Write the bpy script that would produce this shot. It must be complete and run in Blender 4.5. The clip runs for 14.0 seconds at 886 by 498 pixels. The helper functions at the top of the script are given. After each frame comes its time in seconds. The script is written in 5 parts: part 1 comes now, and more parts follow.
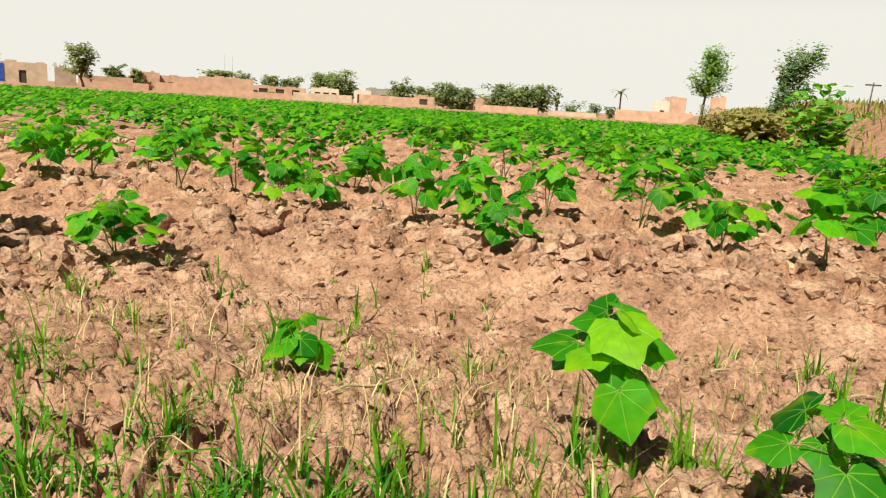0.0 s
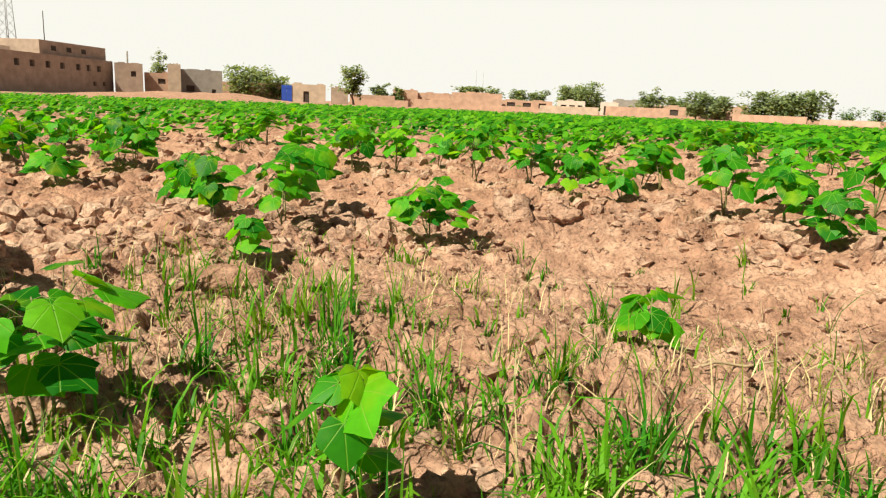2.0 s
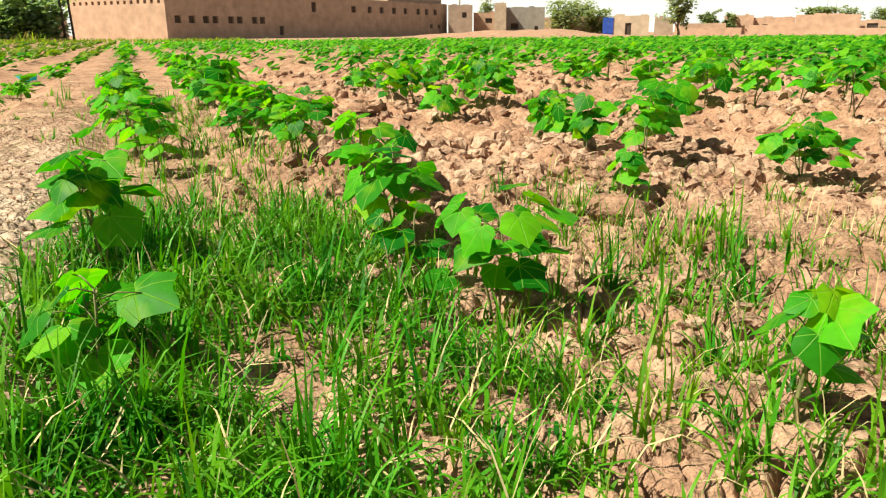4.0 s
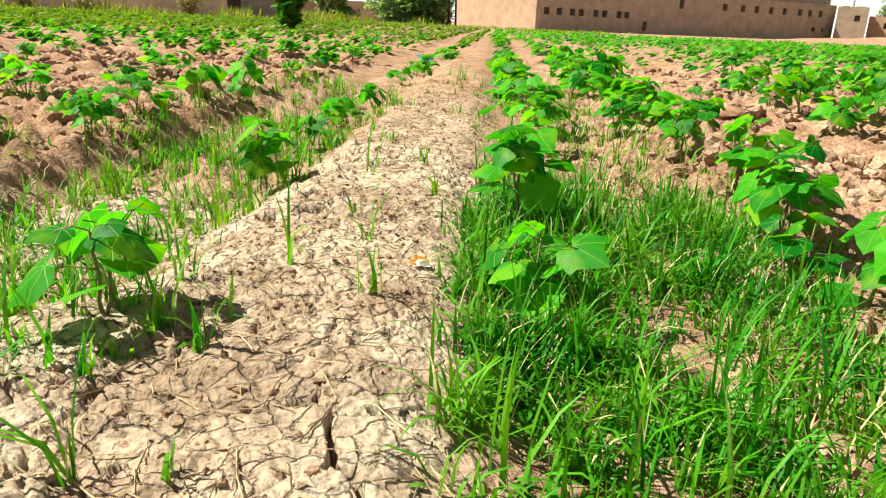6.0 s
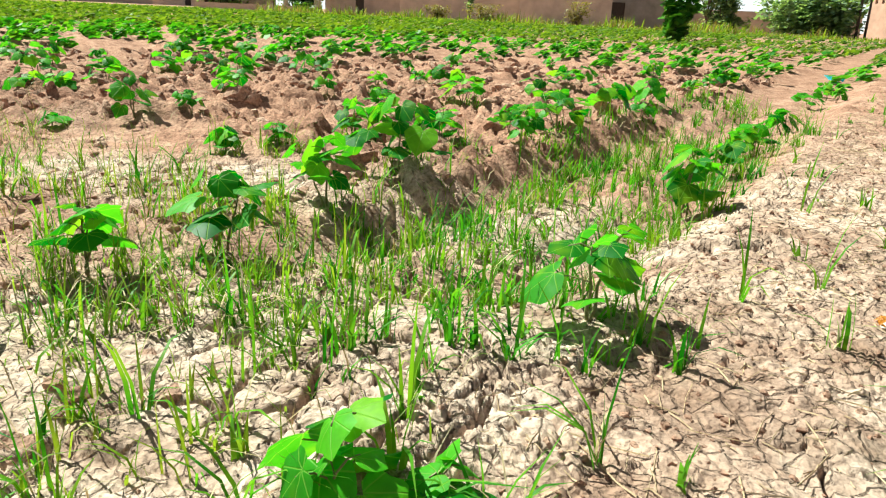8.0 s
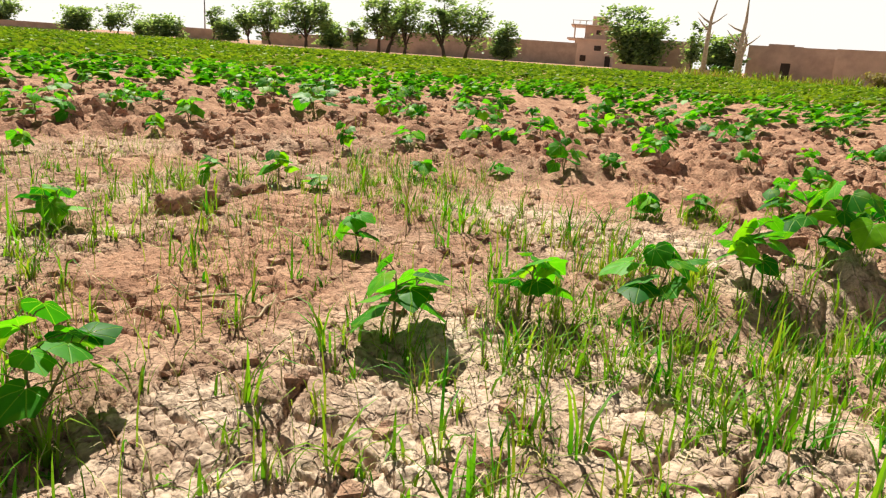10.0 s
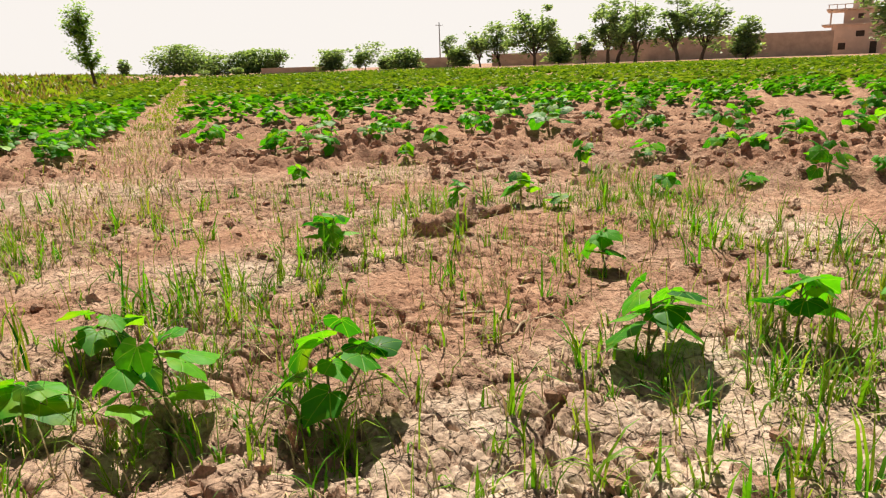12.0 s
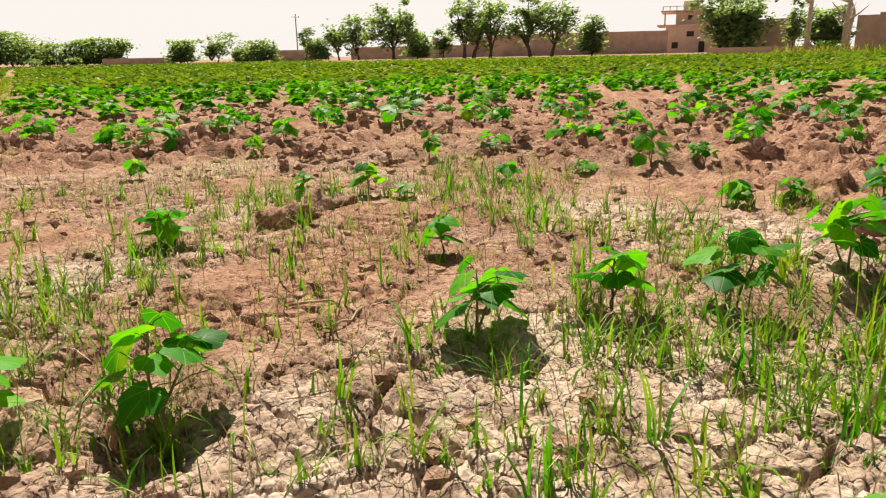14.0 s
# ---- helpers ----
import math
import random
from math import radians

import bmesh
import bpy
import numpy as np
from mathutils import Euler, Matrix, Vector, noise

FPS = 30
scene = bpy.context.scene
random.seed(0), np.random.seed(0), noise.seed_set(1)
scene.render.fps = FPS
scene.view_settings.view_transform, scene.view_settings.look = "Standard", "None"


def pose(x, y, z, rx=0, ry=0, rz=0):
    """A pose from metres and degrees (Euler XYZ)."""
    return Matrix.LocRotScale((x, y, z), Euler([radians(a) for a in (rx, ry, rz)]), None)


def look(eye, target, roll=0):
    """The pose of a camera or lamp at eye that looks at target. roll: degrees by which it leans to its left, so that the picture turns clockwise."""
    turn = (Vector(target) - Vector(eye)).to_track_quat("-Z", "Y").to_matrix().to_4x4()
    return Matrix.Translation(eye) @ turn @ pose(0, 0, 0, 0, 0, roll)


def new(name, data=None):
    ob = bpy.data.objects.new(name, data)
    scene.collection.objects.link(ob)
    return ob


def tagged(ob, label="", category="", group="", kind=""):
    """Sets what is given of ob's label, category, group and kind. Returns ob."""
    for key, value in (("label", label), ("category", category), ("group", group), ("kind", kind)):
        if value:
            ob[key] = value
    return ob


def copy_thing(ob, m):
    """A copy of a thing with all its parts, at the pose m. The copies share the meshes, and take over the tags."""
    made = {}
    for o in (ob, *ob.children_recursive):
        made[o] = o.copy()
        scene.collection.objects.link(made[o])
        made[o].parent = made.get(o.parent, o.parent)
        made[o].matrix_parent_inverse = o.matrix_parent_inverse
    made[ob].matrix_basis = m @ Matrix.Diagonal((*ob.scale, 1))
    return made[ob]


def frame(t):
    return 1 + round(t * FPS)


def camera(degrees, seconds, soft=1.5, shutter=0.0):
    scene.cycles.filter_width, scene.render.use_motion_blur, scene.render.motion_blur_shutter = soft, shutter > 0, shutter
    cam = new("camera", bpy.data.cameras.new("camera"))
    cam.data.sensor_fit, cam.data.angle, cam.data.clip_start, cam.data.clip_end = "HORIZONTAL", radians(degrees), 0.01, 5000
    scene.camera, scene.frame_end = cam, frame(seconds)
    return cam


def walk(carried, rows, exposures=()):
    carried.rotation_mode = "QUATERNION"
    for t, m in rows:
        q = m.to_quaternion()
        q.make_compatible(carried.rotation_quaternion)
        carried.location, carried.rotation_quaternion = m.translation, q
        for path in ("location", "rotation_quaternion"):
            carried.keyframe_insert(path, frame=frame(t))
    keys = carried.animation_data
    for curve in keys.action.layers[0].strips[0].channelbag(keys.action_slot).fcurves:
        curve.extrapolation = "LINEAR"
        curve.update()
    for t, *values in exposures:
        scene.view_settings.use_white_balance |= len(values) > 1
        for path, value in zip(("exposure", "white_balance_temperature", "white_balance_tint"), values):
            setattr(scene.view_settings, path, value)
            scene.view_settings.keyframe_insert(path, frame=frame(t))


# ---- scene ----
cam = camera(64.0, 14.0, soft=1.2)
PATH = [
    (0, (-0.000, -0.000, 0.679), (-0.000, 1.960, 0.282), 3.54),
    (0.5, (-0.078, -0.042, 0.666), (-0.251, 1.915, 0.289), 3.18),
    (1, (-0.143, -0.007, 0.642), (-0.426, 1.931, 0.235), 1.73),
    (1.5, (-0.231, -0.000, 0.585), (-0.694, 1.897, 0.152), 2.14),
    (2, (-0.292, -0.045, 0.550), (-0.944, 1.804, 0.154), 2.39),
    (2.5, (-0.340, -0.098, 0.536), (-1.141, 1.675, 0.071), 1.21),
    (3, (-0.362, -0.130, 0.530), (-1.278, 1.581, 0.049), 2.16),
    (3.5, (-0.394, -0.218, 0.545), (-1.509, 1.360, 0.029), 1.07),
    (4, (-0.405, -0.320, 0.562), (-1.748, 1.042, -0.020), -0.36),
    (4.2, (-0.412, -0.342, 0.558), (-1.833, 0.928, -0.047), 0.46),
    (6.3, (-0.346, -0.603, 0.579), (-2.179, -0.103, -0.044), 2.28),
    (6.5, (-0.341, -0.625, 0.590), (-2.191, -0.213, -0.048), 2.10),
    (7, (-0.321, -0.705, 0.610), (-2.201, -0.547, -0.055), 1.68),
    (7.5, (-0.304, -0.772, 0.621), (-2.176, -0.882, -0.075), 1.47),
    (8, (-0.278, -0.817, 0.630), (-2.150, -1.134, 0.002), 2.63),
    (8.5, (-0.245, -0.863, 0.638), (-2.064, -1.430, 0.030), 3.07),
    (9, (-0.212, -0.897, 0.661), (-1.917, -1.746, 0.050), 1.31),
    (9.2, (-0.201, -0.908, 0.667), (-1.867, -1.850, 0.086), 2.20),
    (11.3, (-0.097, -0.913, 0.693), (-1.188, -2.505, 0.169), -1.06),
    (11.5, (-0.094, -0.910, 0.700), (-1.143, -2.536, 0.192), -1.96),
    (12, (-0.080, -0.907, 0.702), (-1.050, -2.583, 0.199), -2.02),
    (12.5, (-0.080, -0.908, 0.699), (-1.064, -2.575, 0.197), -1.65),
    (13, (-0.099, -0.897, 0.689), (-1.148, -2.518, 0.169), -1.40),
    (13.5, (-0.113, -0.871, 0.685), (-1.248, -2.430, 0.153), -0.93),
    (14, (-0.135, -0.834, 0.687), (-1.405, -2.286, 0.158), -1.23),
]
EXPOSURES = [(0.0, 0.6, 6650, 3), (1.5, 0.68, 6650, 4), (3.0, 0.84, 6550, -2), (4.0, 0.98, 6600, -3), (6.5, 1.12, 6050, -8), (7.5, 1.13, 5650, -6), (9.0, 1.02, 6250, 2), (11.5, 0.67, 6600, 10), (14.0, 0.69, 6650, 10)]
walk(cam, [(t, look(eye, target, roll)) for t, eye, target, roll in PATH], EXPOSURES)

# world and sun
SUN_EL, SUN_AZ = 50.0, 208.0     # height, and compass bearing counted clockwise from +y
world = bpy.data.worlds.new("sky")
scene.world = world
world.use_nodes = True
wn = world.node_tree
sky = wn.nodes.new("ShaderNodeTexSky")
sky.sky_type = "NISHITA"
sky.sun_disc = False
sky.sun_elevation, sky.sun_rotation = radians(SUN_EL), radians(SUN_AZ)
sky.air_density, sky.dust_density, sky.ozone_density = 1.0, 1.6, 1.0
haze = wn.nodes.new("ShaderNodeHueSaturation")
haze.inputs["Saturation"].default_value, haze.inputs["Value"].default_value = 0.1, 0.17
wn.links.new(sky.outputs[0], haze.inputs["Color"])
dust = wn.nodes.new("ShaderNodeMix")
dust.data_type = "RGBA"
where = wn.nodes.new("ShaderNodeTexCoord")
height = wn.nodes.new("ShaderNodeSeparateXYZ")
wn.links.new(where.outputs["Generated"], height.inputs[0])
thick = wn.nodes.new("ShaderNodeMapRange")            # dust lies thickest towards the horizon
thick.interpolation_type = "SMOOTHSTEP"
thick.inputs[1].default_value, thick.inputs[2].default_value = 0.13, 0.27
thick.inputs[3].default_value, thick.inputs[4].default_value = 0.92, 0.06
wn.links.new(height.outputs[2], thick.inputs[0])
wn.links.new(thick.outputs[0], dust.inputs[0])
dust.inputs[7].default_value = (7.5, 7.15, 6.85, 1)     # even white dust haze
wn.links.new(haze.outputs[0], dust.inputs[6])
wn.links.new(dust.outputs[2], wn.nodes["Background"].inputs[0])
wn.nodes["Background"].inputs[1].default_value = 0.085
lamp = bpy.data.lights.new("sun", "SUN")
lamp.energy, lamp.angle, lamp.color = 5.0, radians(0.6), (1.0, 0.94, 0.77)
sun = new("sun", lamp)
sun_from = Vector((math.sin(radians(SUN_AZ)) * math.cos(radians(SUN_EL)), math.cos(radians(SUN_AZ)) * math.cos(radians(SUN_EL)), math.sin(radians(SUN_EL))))
sun.matrix_world = look(sun_from * 40, (0, 0, 0))

RNG = np.random.default_rng(7)
rnd = random.Random(11)


# ---------------------------------------------------------------- materials
def material(name, rough=0.9):
    m = bpy.data.materials.new(name)
    m.use_nodes = True
    m.node_tree.nodes["Principled BSDF"].inputs["Roughness"].default_value = rough
    return m, m.node_tree, m.node_tree.nodes["Principled BSDF"]


def ramp(nt, source, stops):
    n = nt.nodes.new("ShaderNodeValToRGB")
    while len(n.color_ramp.elements) < len(stops):
        n.color_ramp.elements.new(0.5)
    for e, (at, col) in zip(n.color_ramp.elements, stops):
        e.position, e.color = at, (*col, 1)
    nt.links.new(source, n.inputs[0])
    return n.outputs[0]


def texture(nt, kind, scale, detail=4.0, rough=0.55):
    n = nt.nodes.new(kind)
    g = nt.nodes.new("ShaderNodeNewGeometry")
    nt.links.new(g.outputs["Position"], n.inputs["Vector"])
    n.inputs["Scale"].default_value = scale
    if kind == "ShaderNodeTexNoise":
        n.inputs["Detail"].default_value, n.inputs["Roughness"].default_value = detail, rough
    return n


def mix(nt, fac, a, b, kind="MIX"):
    n = nt.nodes.new("ShaderNodeMix")
    n.data_type, n.blend_type = "RGBA", kind
    for slot, val in ((0, fac), (6, a), (7, b)):
        if isinstance(val, (int, float)):
            n.inputs[slot].default_value = val
        elif isinstance(val, tuple):
            n.inputs[slot].default_value = (*val, 1)
        else:
            nt.links.new(val, n.inputs[slot])
    return n.outputs[2]


def bump(nt, bsdf, source, strength, distance, before=None):
    n = nt.nodes.new("ShaderNodeBump")
    n.inputs["Strength"].default_value, n.inputs["Distance"].default_value = strength, distance
    nt.links.new(source, n.inputs["Height"])
    if before is not None:
        nt.links.new(before, n.inputs["Normal"])
    nt.links.new(n.outputs[0], bsdf.inputs["Normal"])
    return n.outputs[0]


def soil_material(name, with_mask=True):
    m, nt, b = material(name, 0.95)
    b.inputs["Specular IOR Level"].default_value = 0.15
    fine = texture(nt, "ShaderNodeTexNoise", 55, 6, 0.65)
    mid = texture(nt, "ShaderNodeTexNoise", 7, 5)
    wide = texture(nt, "ShaderNodeTexNoise", 0.9, 3)
    red = ramp(nt, mid.outputs[0], [(0.3, (0.25, 0.135, 0.094)), (0.5, (0.39, 0.222, 0.156)), (0.72, (0.53, 0.335, 0.243))])
    pale = ramp(nt, mid.outputs[0], [(0.3, (0.34, 0.235, 0.178)), (0.5, (0.52, 0.395, 0.325)), (0.7, (0.68, 0.555, 0.475))])
    if with_mask:
        at = nt.nodes.new("ShaderNodeAttribute")
        at.attribute_name = "mud"
        col = mix(nt, at.outputs["Fac"], red, pale)
    else:
        col = mix(nt, 0.28, red, pale)
    grain = ramp(nt, fine.outputs[0], [(0.31, (0.38, 0.35, 0.32)), (0.47, (0.92, 0.92, 0.92)), (0.68, (1.32, 1.30, 1.27))])
    col = mix(nt, 0.85, col, grain, "MULTIPLY")
    stain = ramp(nt, wide.outputs[0], [(0.35, (0.86, 0.82, 0.80)), (0.65, (1.06, 1.04, 1.02))])
    col = mix(nt, 1.0, col, stain, "MULTIPLY")
    nt.links.new(col, b.inputs["Base Color"])
    crumbs = texture(nt, "ShaderNodeTexVoronoi", 70)
    lumps = texture(nt, "ShaderNodeTexNoise", 24, 5, 0.7)
    base = None
    if with_mask:
        edge = texture(nt, "ShaderNodeTexVoronoi", 19)
        edge.feature = "DISTANCE_TO_EDGE"
        warp = mix(nt, 0.05, edge.inputs["Vector"].links[0].from_socket, mid.outputs[1])
        nt.links.new(warp, edge.inputs["Vector"])
        lips = ramp(nt, edge.outputs["Distance"], [(0.0, (0, 0, 0)), (0.05, (1, 1, 1))])
        base = bump(nt, b, mix(nt, at.outputs["Fac"], (1.0, 1.0, 1.0), lips), 0.9, 0.012)
    first = bump(nt, b, crumbs.outputs[0], 0.5, -0.008, base)
    calm = lumps.outputs[0] if not with_mask else mix(nt, mix(nt, 0.25, at.outputs["Fac"], (0.0, 0.0, 0.0)), lumps.outputs[0], (0.5, 0.5, 0.5))
    second = bump(nt, b, calm, 0.8, 0.02, first)
    bump(nt, b, fine.outputs[0], 0.8, 0.010, second)
    return m


def math_node(nt, op, a, c):
    n = nt.nodes.new("ShaderNodeMath")
    n.operation = op
    for slot, val in ((0, a), (1, c)):
        if isinstance(val, (int, float)):
            n.inputs[slot].default_value = val
        else:
            nt.links.new(val, n.inputs[slot])
    return n.outputs[0]


def leaf_material(name, dark, light, by_object, through_light=0.4, patchy=0.0, yellow=(0.24, 0.34, 0.03)):
    m, nt, b = material(name, 0.5)
    b.inputs["Specular IOR Level"].default_value = 0.2
    if by_object:
        src = nt.nodes.new("ShaderNodeObjectInfo").outputs["Random"]
    else:
        src = nt.nodes.new("ShaderNodeNewGeometry").outputs["Random Per Island"]
    n = texture(nt, "ShaderNodeTexNoise", 45, 3)
    col = ramp(nt, src, [(0.0, dark), (0.5, tuple((d + l) / 2 for d, l in zip(dark, light))), (0.86, light), (1.0, tuple(q + 0.28 * (r - q) for q, r in zip(light, yellow)))])
    vein = ramp(nt, n.outputs[0], [(0.3, (0.75, 0.8, 0.7)), (0.6, (1.05, 1.05, 1.0)), (0.75, (1.35, 1.2, 1.1))])
    col = mix(nt, 0.7, col, vein, "MULTIPLY")
    if patchy:
        spot = texture(nt, "ShaderNodeTexNoise", patchy, 3)
        col = mix(nt, ramp(nt, spot.outputs[0], [(0.42, (0, 0, 0)), (0.66, (0.95, 0.95, 0.95))]), col, yellow)
    if by_object:
        tc = nt.nodes.new("ShaderNodeTexCoord")
        sp = nt.nodes.new("ShaderNodeSeparateXYZ")
        nt.links.new(tc.outputs["Object"], sp.inputs[0])
        calc = lambda op, a, c: math_node(nt, op, a, c)
        ang = calc("PINGPONG", calc("ARCTAN2", sp.outputs[0], sp.outputs[1]), 0.37)
        off = calc("MULTIPLY", ang, calc("POWER", calc("ADD", calc("MULTIPLY", sp.outputs[0], sp.outputs[0]), calc("MULTIPLY", sp.outputs[1], sp.outputs[1])), 0.5))
        rib = ramp(nt, off, [(0.0, (1, 1, 1)), (0.02, (0, 0, 0))])
        col = mix(nt, mix(nt, 0.13, rib, (0.0, 0.0, 0.0)), col, (0.22, 0.46, 0.05))
        blotch = texture(nt, "ShaderNodeTexNoise", 10, 2)
        col = mix(nt, ramp(nt, blotch.outputs[0], [(0.54, (0, 0, 0)), (0.74, (0.75, 0.75, 0.75))]), col, (0.28, 0.46, 0.012))
        bump(nt, b, rib, 0.3, -0.008)
    else:
        bump(nt, b, n.outputs[0], 0.25, 0.004)
    nt.links.new(col, b.inputs["Base Color"])
    t = nt.nodes.new("ShaderNodeBsdfTranslucent")
    warm = mix(nt, 1.0, col, (1.6, 1.45, 0.5), "MULTIPLY")
    nt.links.new(warm, t.inputs[0])
    mx = nt.nodes.new("ShaderNodeMixShader")
    mx.inputs[0].default_value = through_light
    nt.links.new(b.outputs[0], mx.inputs[1])
    nt.links.new(t.outputs[0], mx.inputs[2])
    nt.links.new(mx.outputs[0], nt.nodes["Material Output"].inputs[0])
    return m


def plain_material(name, col, rough=0.8, scale=4.0, spread=0.25, by_island=False):
    m, nt, b = material(name, rough)
    n = texture(nt, "ShaderNodeTexNoise", scale, 6, 0.6)
    lo, hi = tuple(c * (1 - spread) for c in col), tuple(min(c * (1 + spread), 0.9) for c in col)
    c = ramp(nt, n.outputs[0], [(0.3, lo), (0.7, hi)])
    if by_island:
        g = nt.nodes.new("ShaderNodeNewGeometry")
        c = mix(nt, 0.9, c, ramp(nt, g.outputs["Random Per Island"], [(0, (0.55, 0.55, 0.55)), (1, (1.25, 1.2, 1.1))]), "MULTIPLY")
    nt.links.new(c, b.inputs["Base Color"])
    bump(nt, b, n.outputs[0], 0.4, 0.02)
    return m


SOIL = soil_material("dry_soil")
CLOD = soil_material("clod_soil", False)
LEAF = leaf_material("cotton_leaf", (0.005, 0.13, 0.006), (0.095, 0.42, 0.010), True, 0.47, yellow=(0.55, 0.62, 0.02))
FIELD_LEAF = leaf_material("field_leaf", (0.008, 0.13, 0.004), (0.12, 0.38, 0.010), False)
# southern rows: dry olive tone, with their backlit look put into the colour
DRY_BACKLIT_LEAF = leaf_material("dry_backlit_field_leaf", (0.03, 0.10, 0.008), (0.15, 0.25, 0.02), False)
# distance haze is painted into both tree leaf colours, palest in the northern one
TREE_LEAF = leaf_material("tree_leaf", (0.11, 0.195, 0.14), (0.25, 0.36, 0.22), False, 0.55)
HAZED_LEAF = leaf_material("hazed_tree_leaf", (0.15, 0.20, 0.115), (0.28, 0.335, 0.19), False, 0.5)
WISPY_LEAF = leaf_material("wispy_leaf", (0.11, 0.24, 0.06), (0.26, 0.43, 0.10), False, 0.55)
SHRUB_LEAF = leaf_material("shrub_leaf", (0.05, 0.20, 0.02), (0.20, 0.44, 0.05), False, 0.4)
WEED = leaf_material("weed_blade", (0.05, 0.15, 0.010), (0.20, 0.34, 0.025), False, 0.5, 1.2, (0.24, 0.31, 0.04))
BUSH_LEAF = leaf_material("bush_leaf", (0.025, 0.12, 0.012), (0.10, 0.26, 0.02), False, 0.3)
OLIVE_LEAF = leaf_material("dry_brush", (0.16, 0.15, 0.05), (0.34, 0.30, 0.11), False, 0.25)
GRASS = leaf_material("grass_blade", (0.010, 0.12, 0.004), (0.10, 0.36, 0.012), False, 0.45, 5.0, (0.19, 0.34, 0.02))
LUSH = leaf_material("lush_grass_blade", (0.008, 0.10, 0.005), (0.065, 0.30, 0.010), False, 0.32, 4.0, (0.14, 0.33, 0.015))
DRY_GRASS = plain_material("dry_grass_blade", (0.50, 0.40, 0.22), 0.7, 20, 0.2, True)
STRAW = plain_material("straw", (0.46, 0.34, 0.22), 0.7, 30, 0.3, True)
STEM = plain_material("green_stem", (0.17, 0.16, 0.06), 0.6, 40, 0.35)
BARK = plain_material("bark", (0.10, 0.075, 0.055), 0.9, 6, 0.35)
PALE_BARK = plain_material("pale_bark", (0.48, 0.40, 0.32), 0.85, 5, 0.3)
WALLS = [
    plain_material("brown_mud_wall", (0.36, 0.265, 0.215), 0.95, 0.8, 0.22),
    plain_material("pink_brick_wall", (0.46, 0.29, 0.215), 0.95, 0.8, 0.2),
    plain_material("tan_wall", (0.47, 0.36, 0.28), 0.95, 0.8, 0.2),
    plain_material("grey_wall", (0.27, 0.24, 0.22), 0.95, 0.8, 0.2),
    plain_material("whitewashed_wall", (0.56, 0.47, 0.41), 0.9, 0.8, 0.12),
    plain_material("umber_mud_wall", (0.48, 0.365, 0.30), 0.95, 0.6, 0.2),
    plain_material("rose_plaster", (0.62, 0.47, 0.39), 0.9, 0.6, 0.12),
]
# wood of doors and poles, and panels painted dark for shade inside openings
DARK = plain_material("dark_wood_and_shade", (0.05, 0.035, 0.028), 0.8, 5, 0.3)
BLUE = plain_material("blue_paint", (0.02, 0.07, 0.42), 0.5, 3, 0.15)
METAL = plain_material("galvanised_metal", (0.30, 0.31, 0.32), 0.5, 3, 0.15)
WRAP = plain_material("orange_wrapper", (0.75, 0.30, 0.03), 0.4, 60, 0.4)
WHITE = plain_material("white_plastic", (0.75, 0.72, 0.68), 0.5, 20, 0.1)
CYAN = plain_material("cyan_plastic", (0.10, 0.50, 0.55), 0.4, 20, 0.2)


# ---------------------------------------------------------------- mesh helpers
def np_mesh(name, verts, faces, mat, smooth=False):
    verts, faces = np.asarray(verts, np.float32), np.asarray(faces, np.int32)
    k = faces.shape[1]
    me = bpy.data.meshes.new(name)
    me.vertices.add(len(verts))
    me.vertices.foreach_set("co", verts.ravel())
    me.loops.add(faces.size)
    me.loops.foreach_set("vertex_index", faces.ravel())
    me.polygons.add(len(faces))
    me.polygons.foreach_set("loop_start", np.arange(0, faces.size, k, dtype=np.int32))
    me.polygons.foreach_set("loop_total", np.full(len(faces), k, np.int32))
    me.polygons.foreach_set("use_smooth", np.full(len(faces), smooth))
    me.materials.append(mat)
    me.update(calc_edges=True)
    me.validate()
    return me


def part(name, bm, mat, parent, label=""):
    me = bpy.data.meshes.new(name)
    bm.to_mesh(me)
    bm.free()
    me.materials.append(mat)
    ob = new(name, me)
    ob.parent = parent
    if label:
        tagged(ob, label)
    return ob


def box(bm, size, at=(0, 0, 0), turn=0.0):
    m = Matrix.Translation(at) @ Matrix.Rotation(turn, 4, "Z") @ Matrix.Diagonal((*size, 1))
    return bmesh.ops.create_cube(bm, size=1.0, matrix=m)["verts"]


def tube(bm, pts, radii, sides=6):
    """A tapered tube along points."""
    rings = []
    for i, p in enumerate(pts):
        p = Vector(p)
        way = Vector(pts[min(i + 1, len(pts) - 1)]) - Vector(pts[max(i - 1, 0)])
        way.normalize()
        a = way.orthogonal().normalized()
        b = way.cross(a)
        rings.append([bm.verts.new(p + (a * math.cos(s) + b * math.sin(s)) * radii[i]) for s in [2 * math.pi * k / sides for k in range(sides)]])
    for r0, r1 in zip(rings, rings[1:]):
        for k in range(sides):
            f = bm.faces.new((r0[k], r0[(k + 1) % sides], r1[(k + 1) % sides], r1[k]))
            f.smooth = True
    bm.faces.new(rings[-1])
    bm.faces.new(rings[0][::-1])


# ---------------------------------------------------------------- the lie of the land
def hash2(ix, iy, seed):
    v = np.sin(ix * 127.1 + iy * 311.7 + seed * 74.7) * 43758.5453
    return v - np.floor(v)


def vnoise(x, y, seed=0):
    ix, iy = np.floor(x), np.floor(y)
    fx, fy = x - ix, y - iy
    fx, fy = fx * fx * (3 - 2 * fx), fy * fy * (3 - 2 * fy)
    a, b = hash2(ix, iy, seed), hash2(ix + 1, iy, seed)
    c, d = hash2(ix, iy + 1, seed), hash2(ix + 1, iy + 1, seed)
    return (a * (1 - fx) + b * fx) * (1 - fy) + (c * (1 - fx) + d * fx) * fy


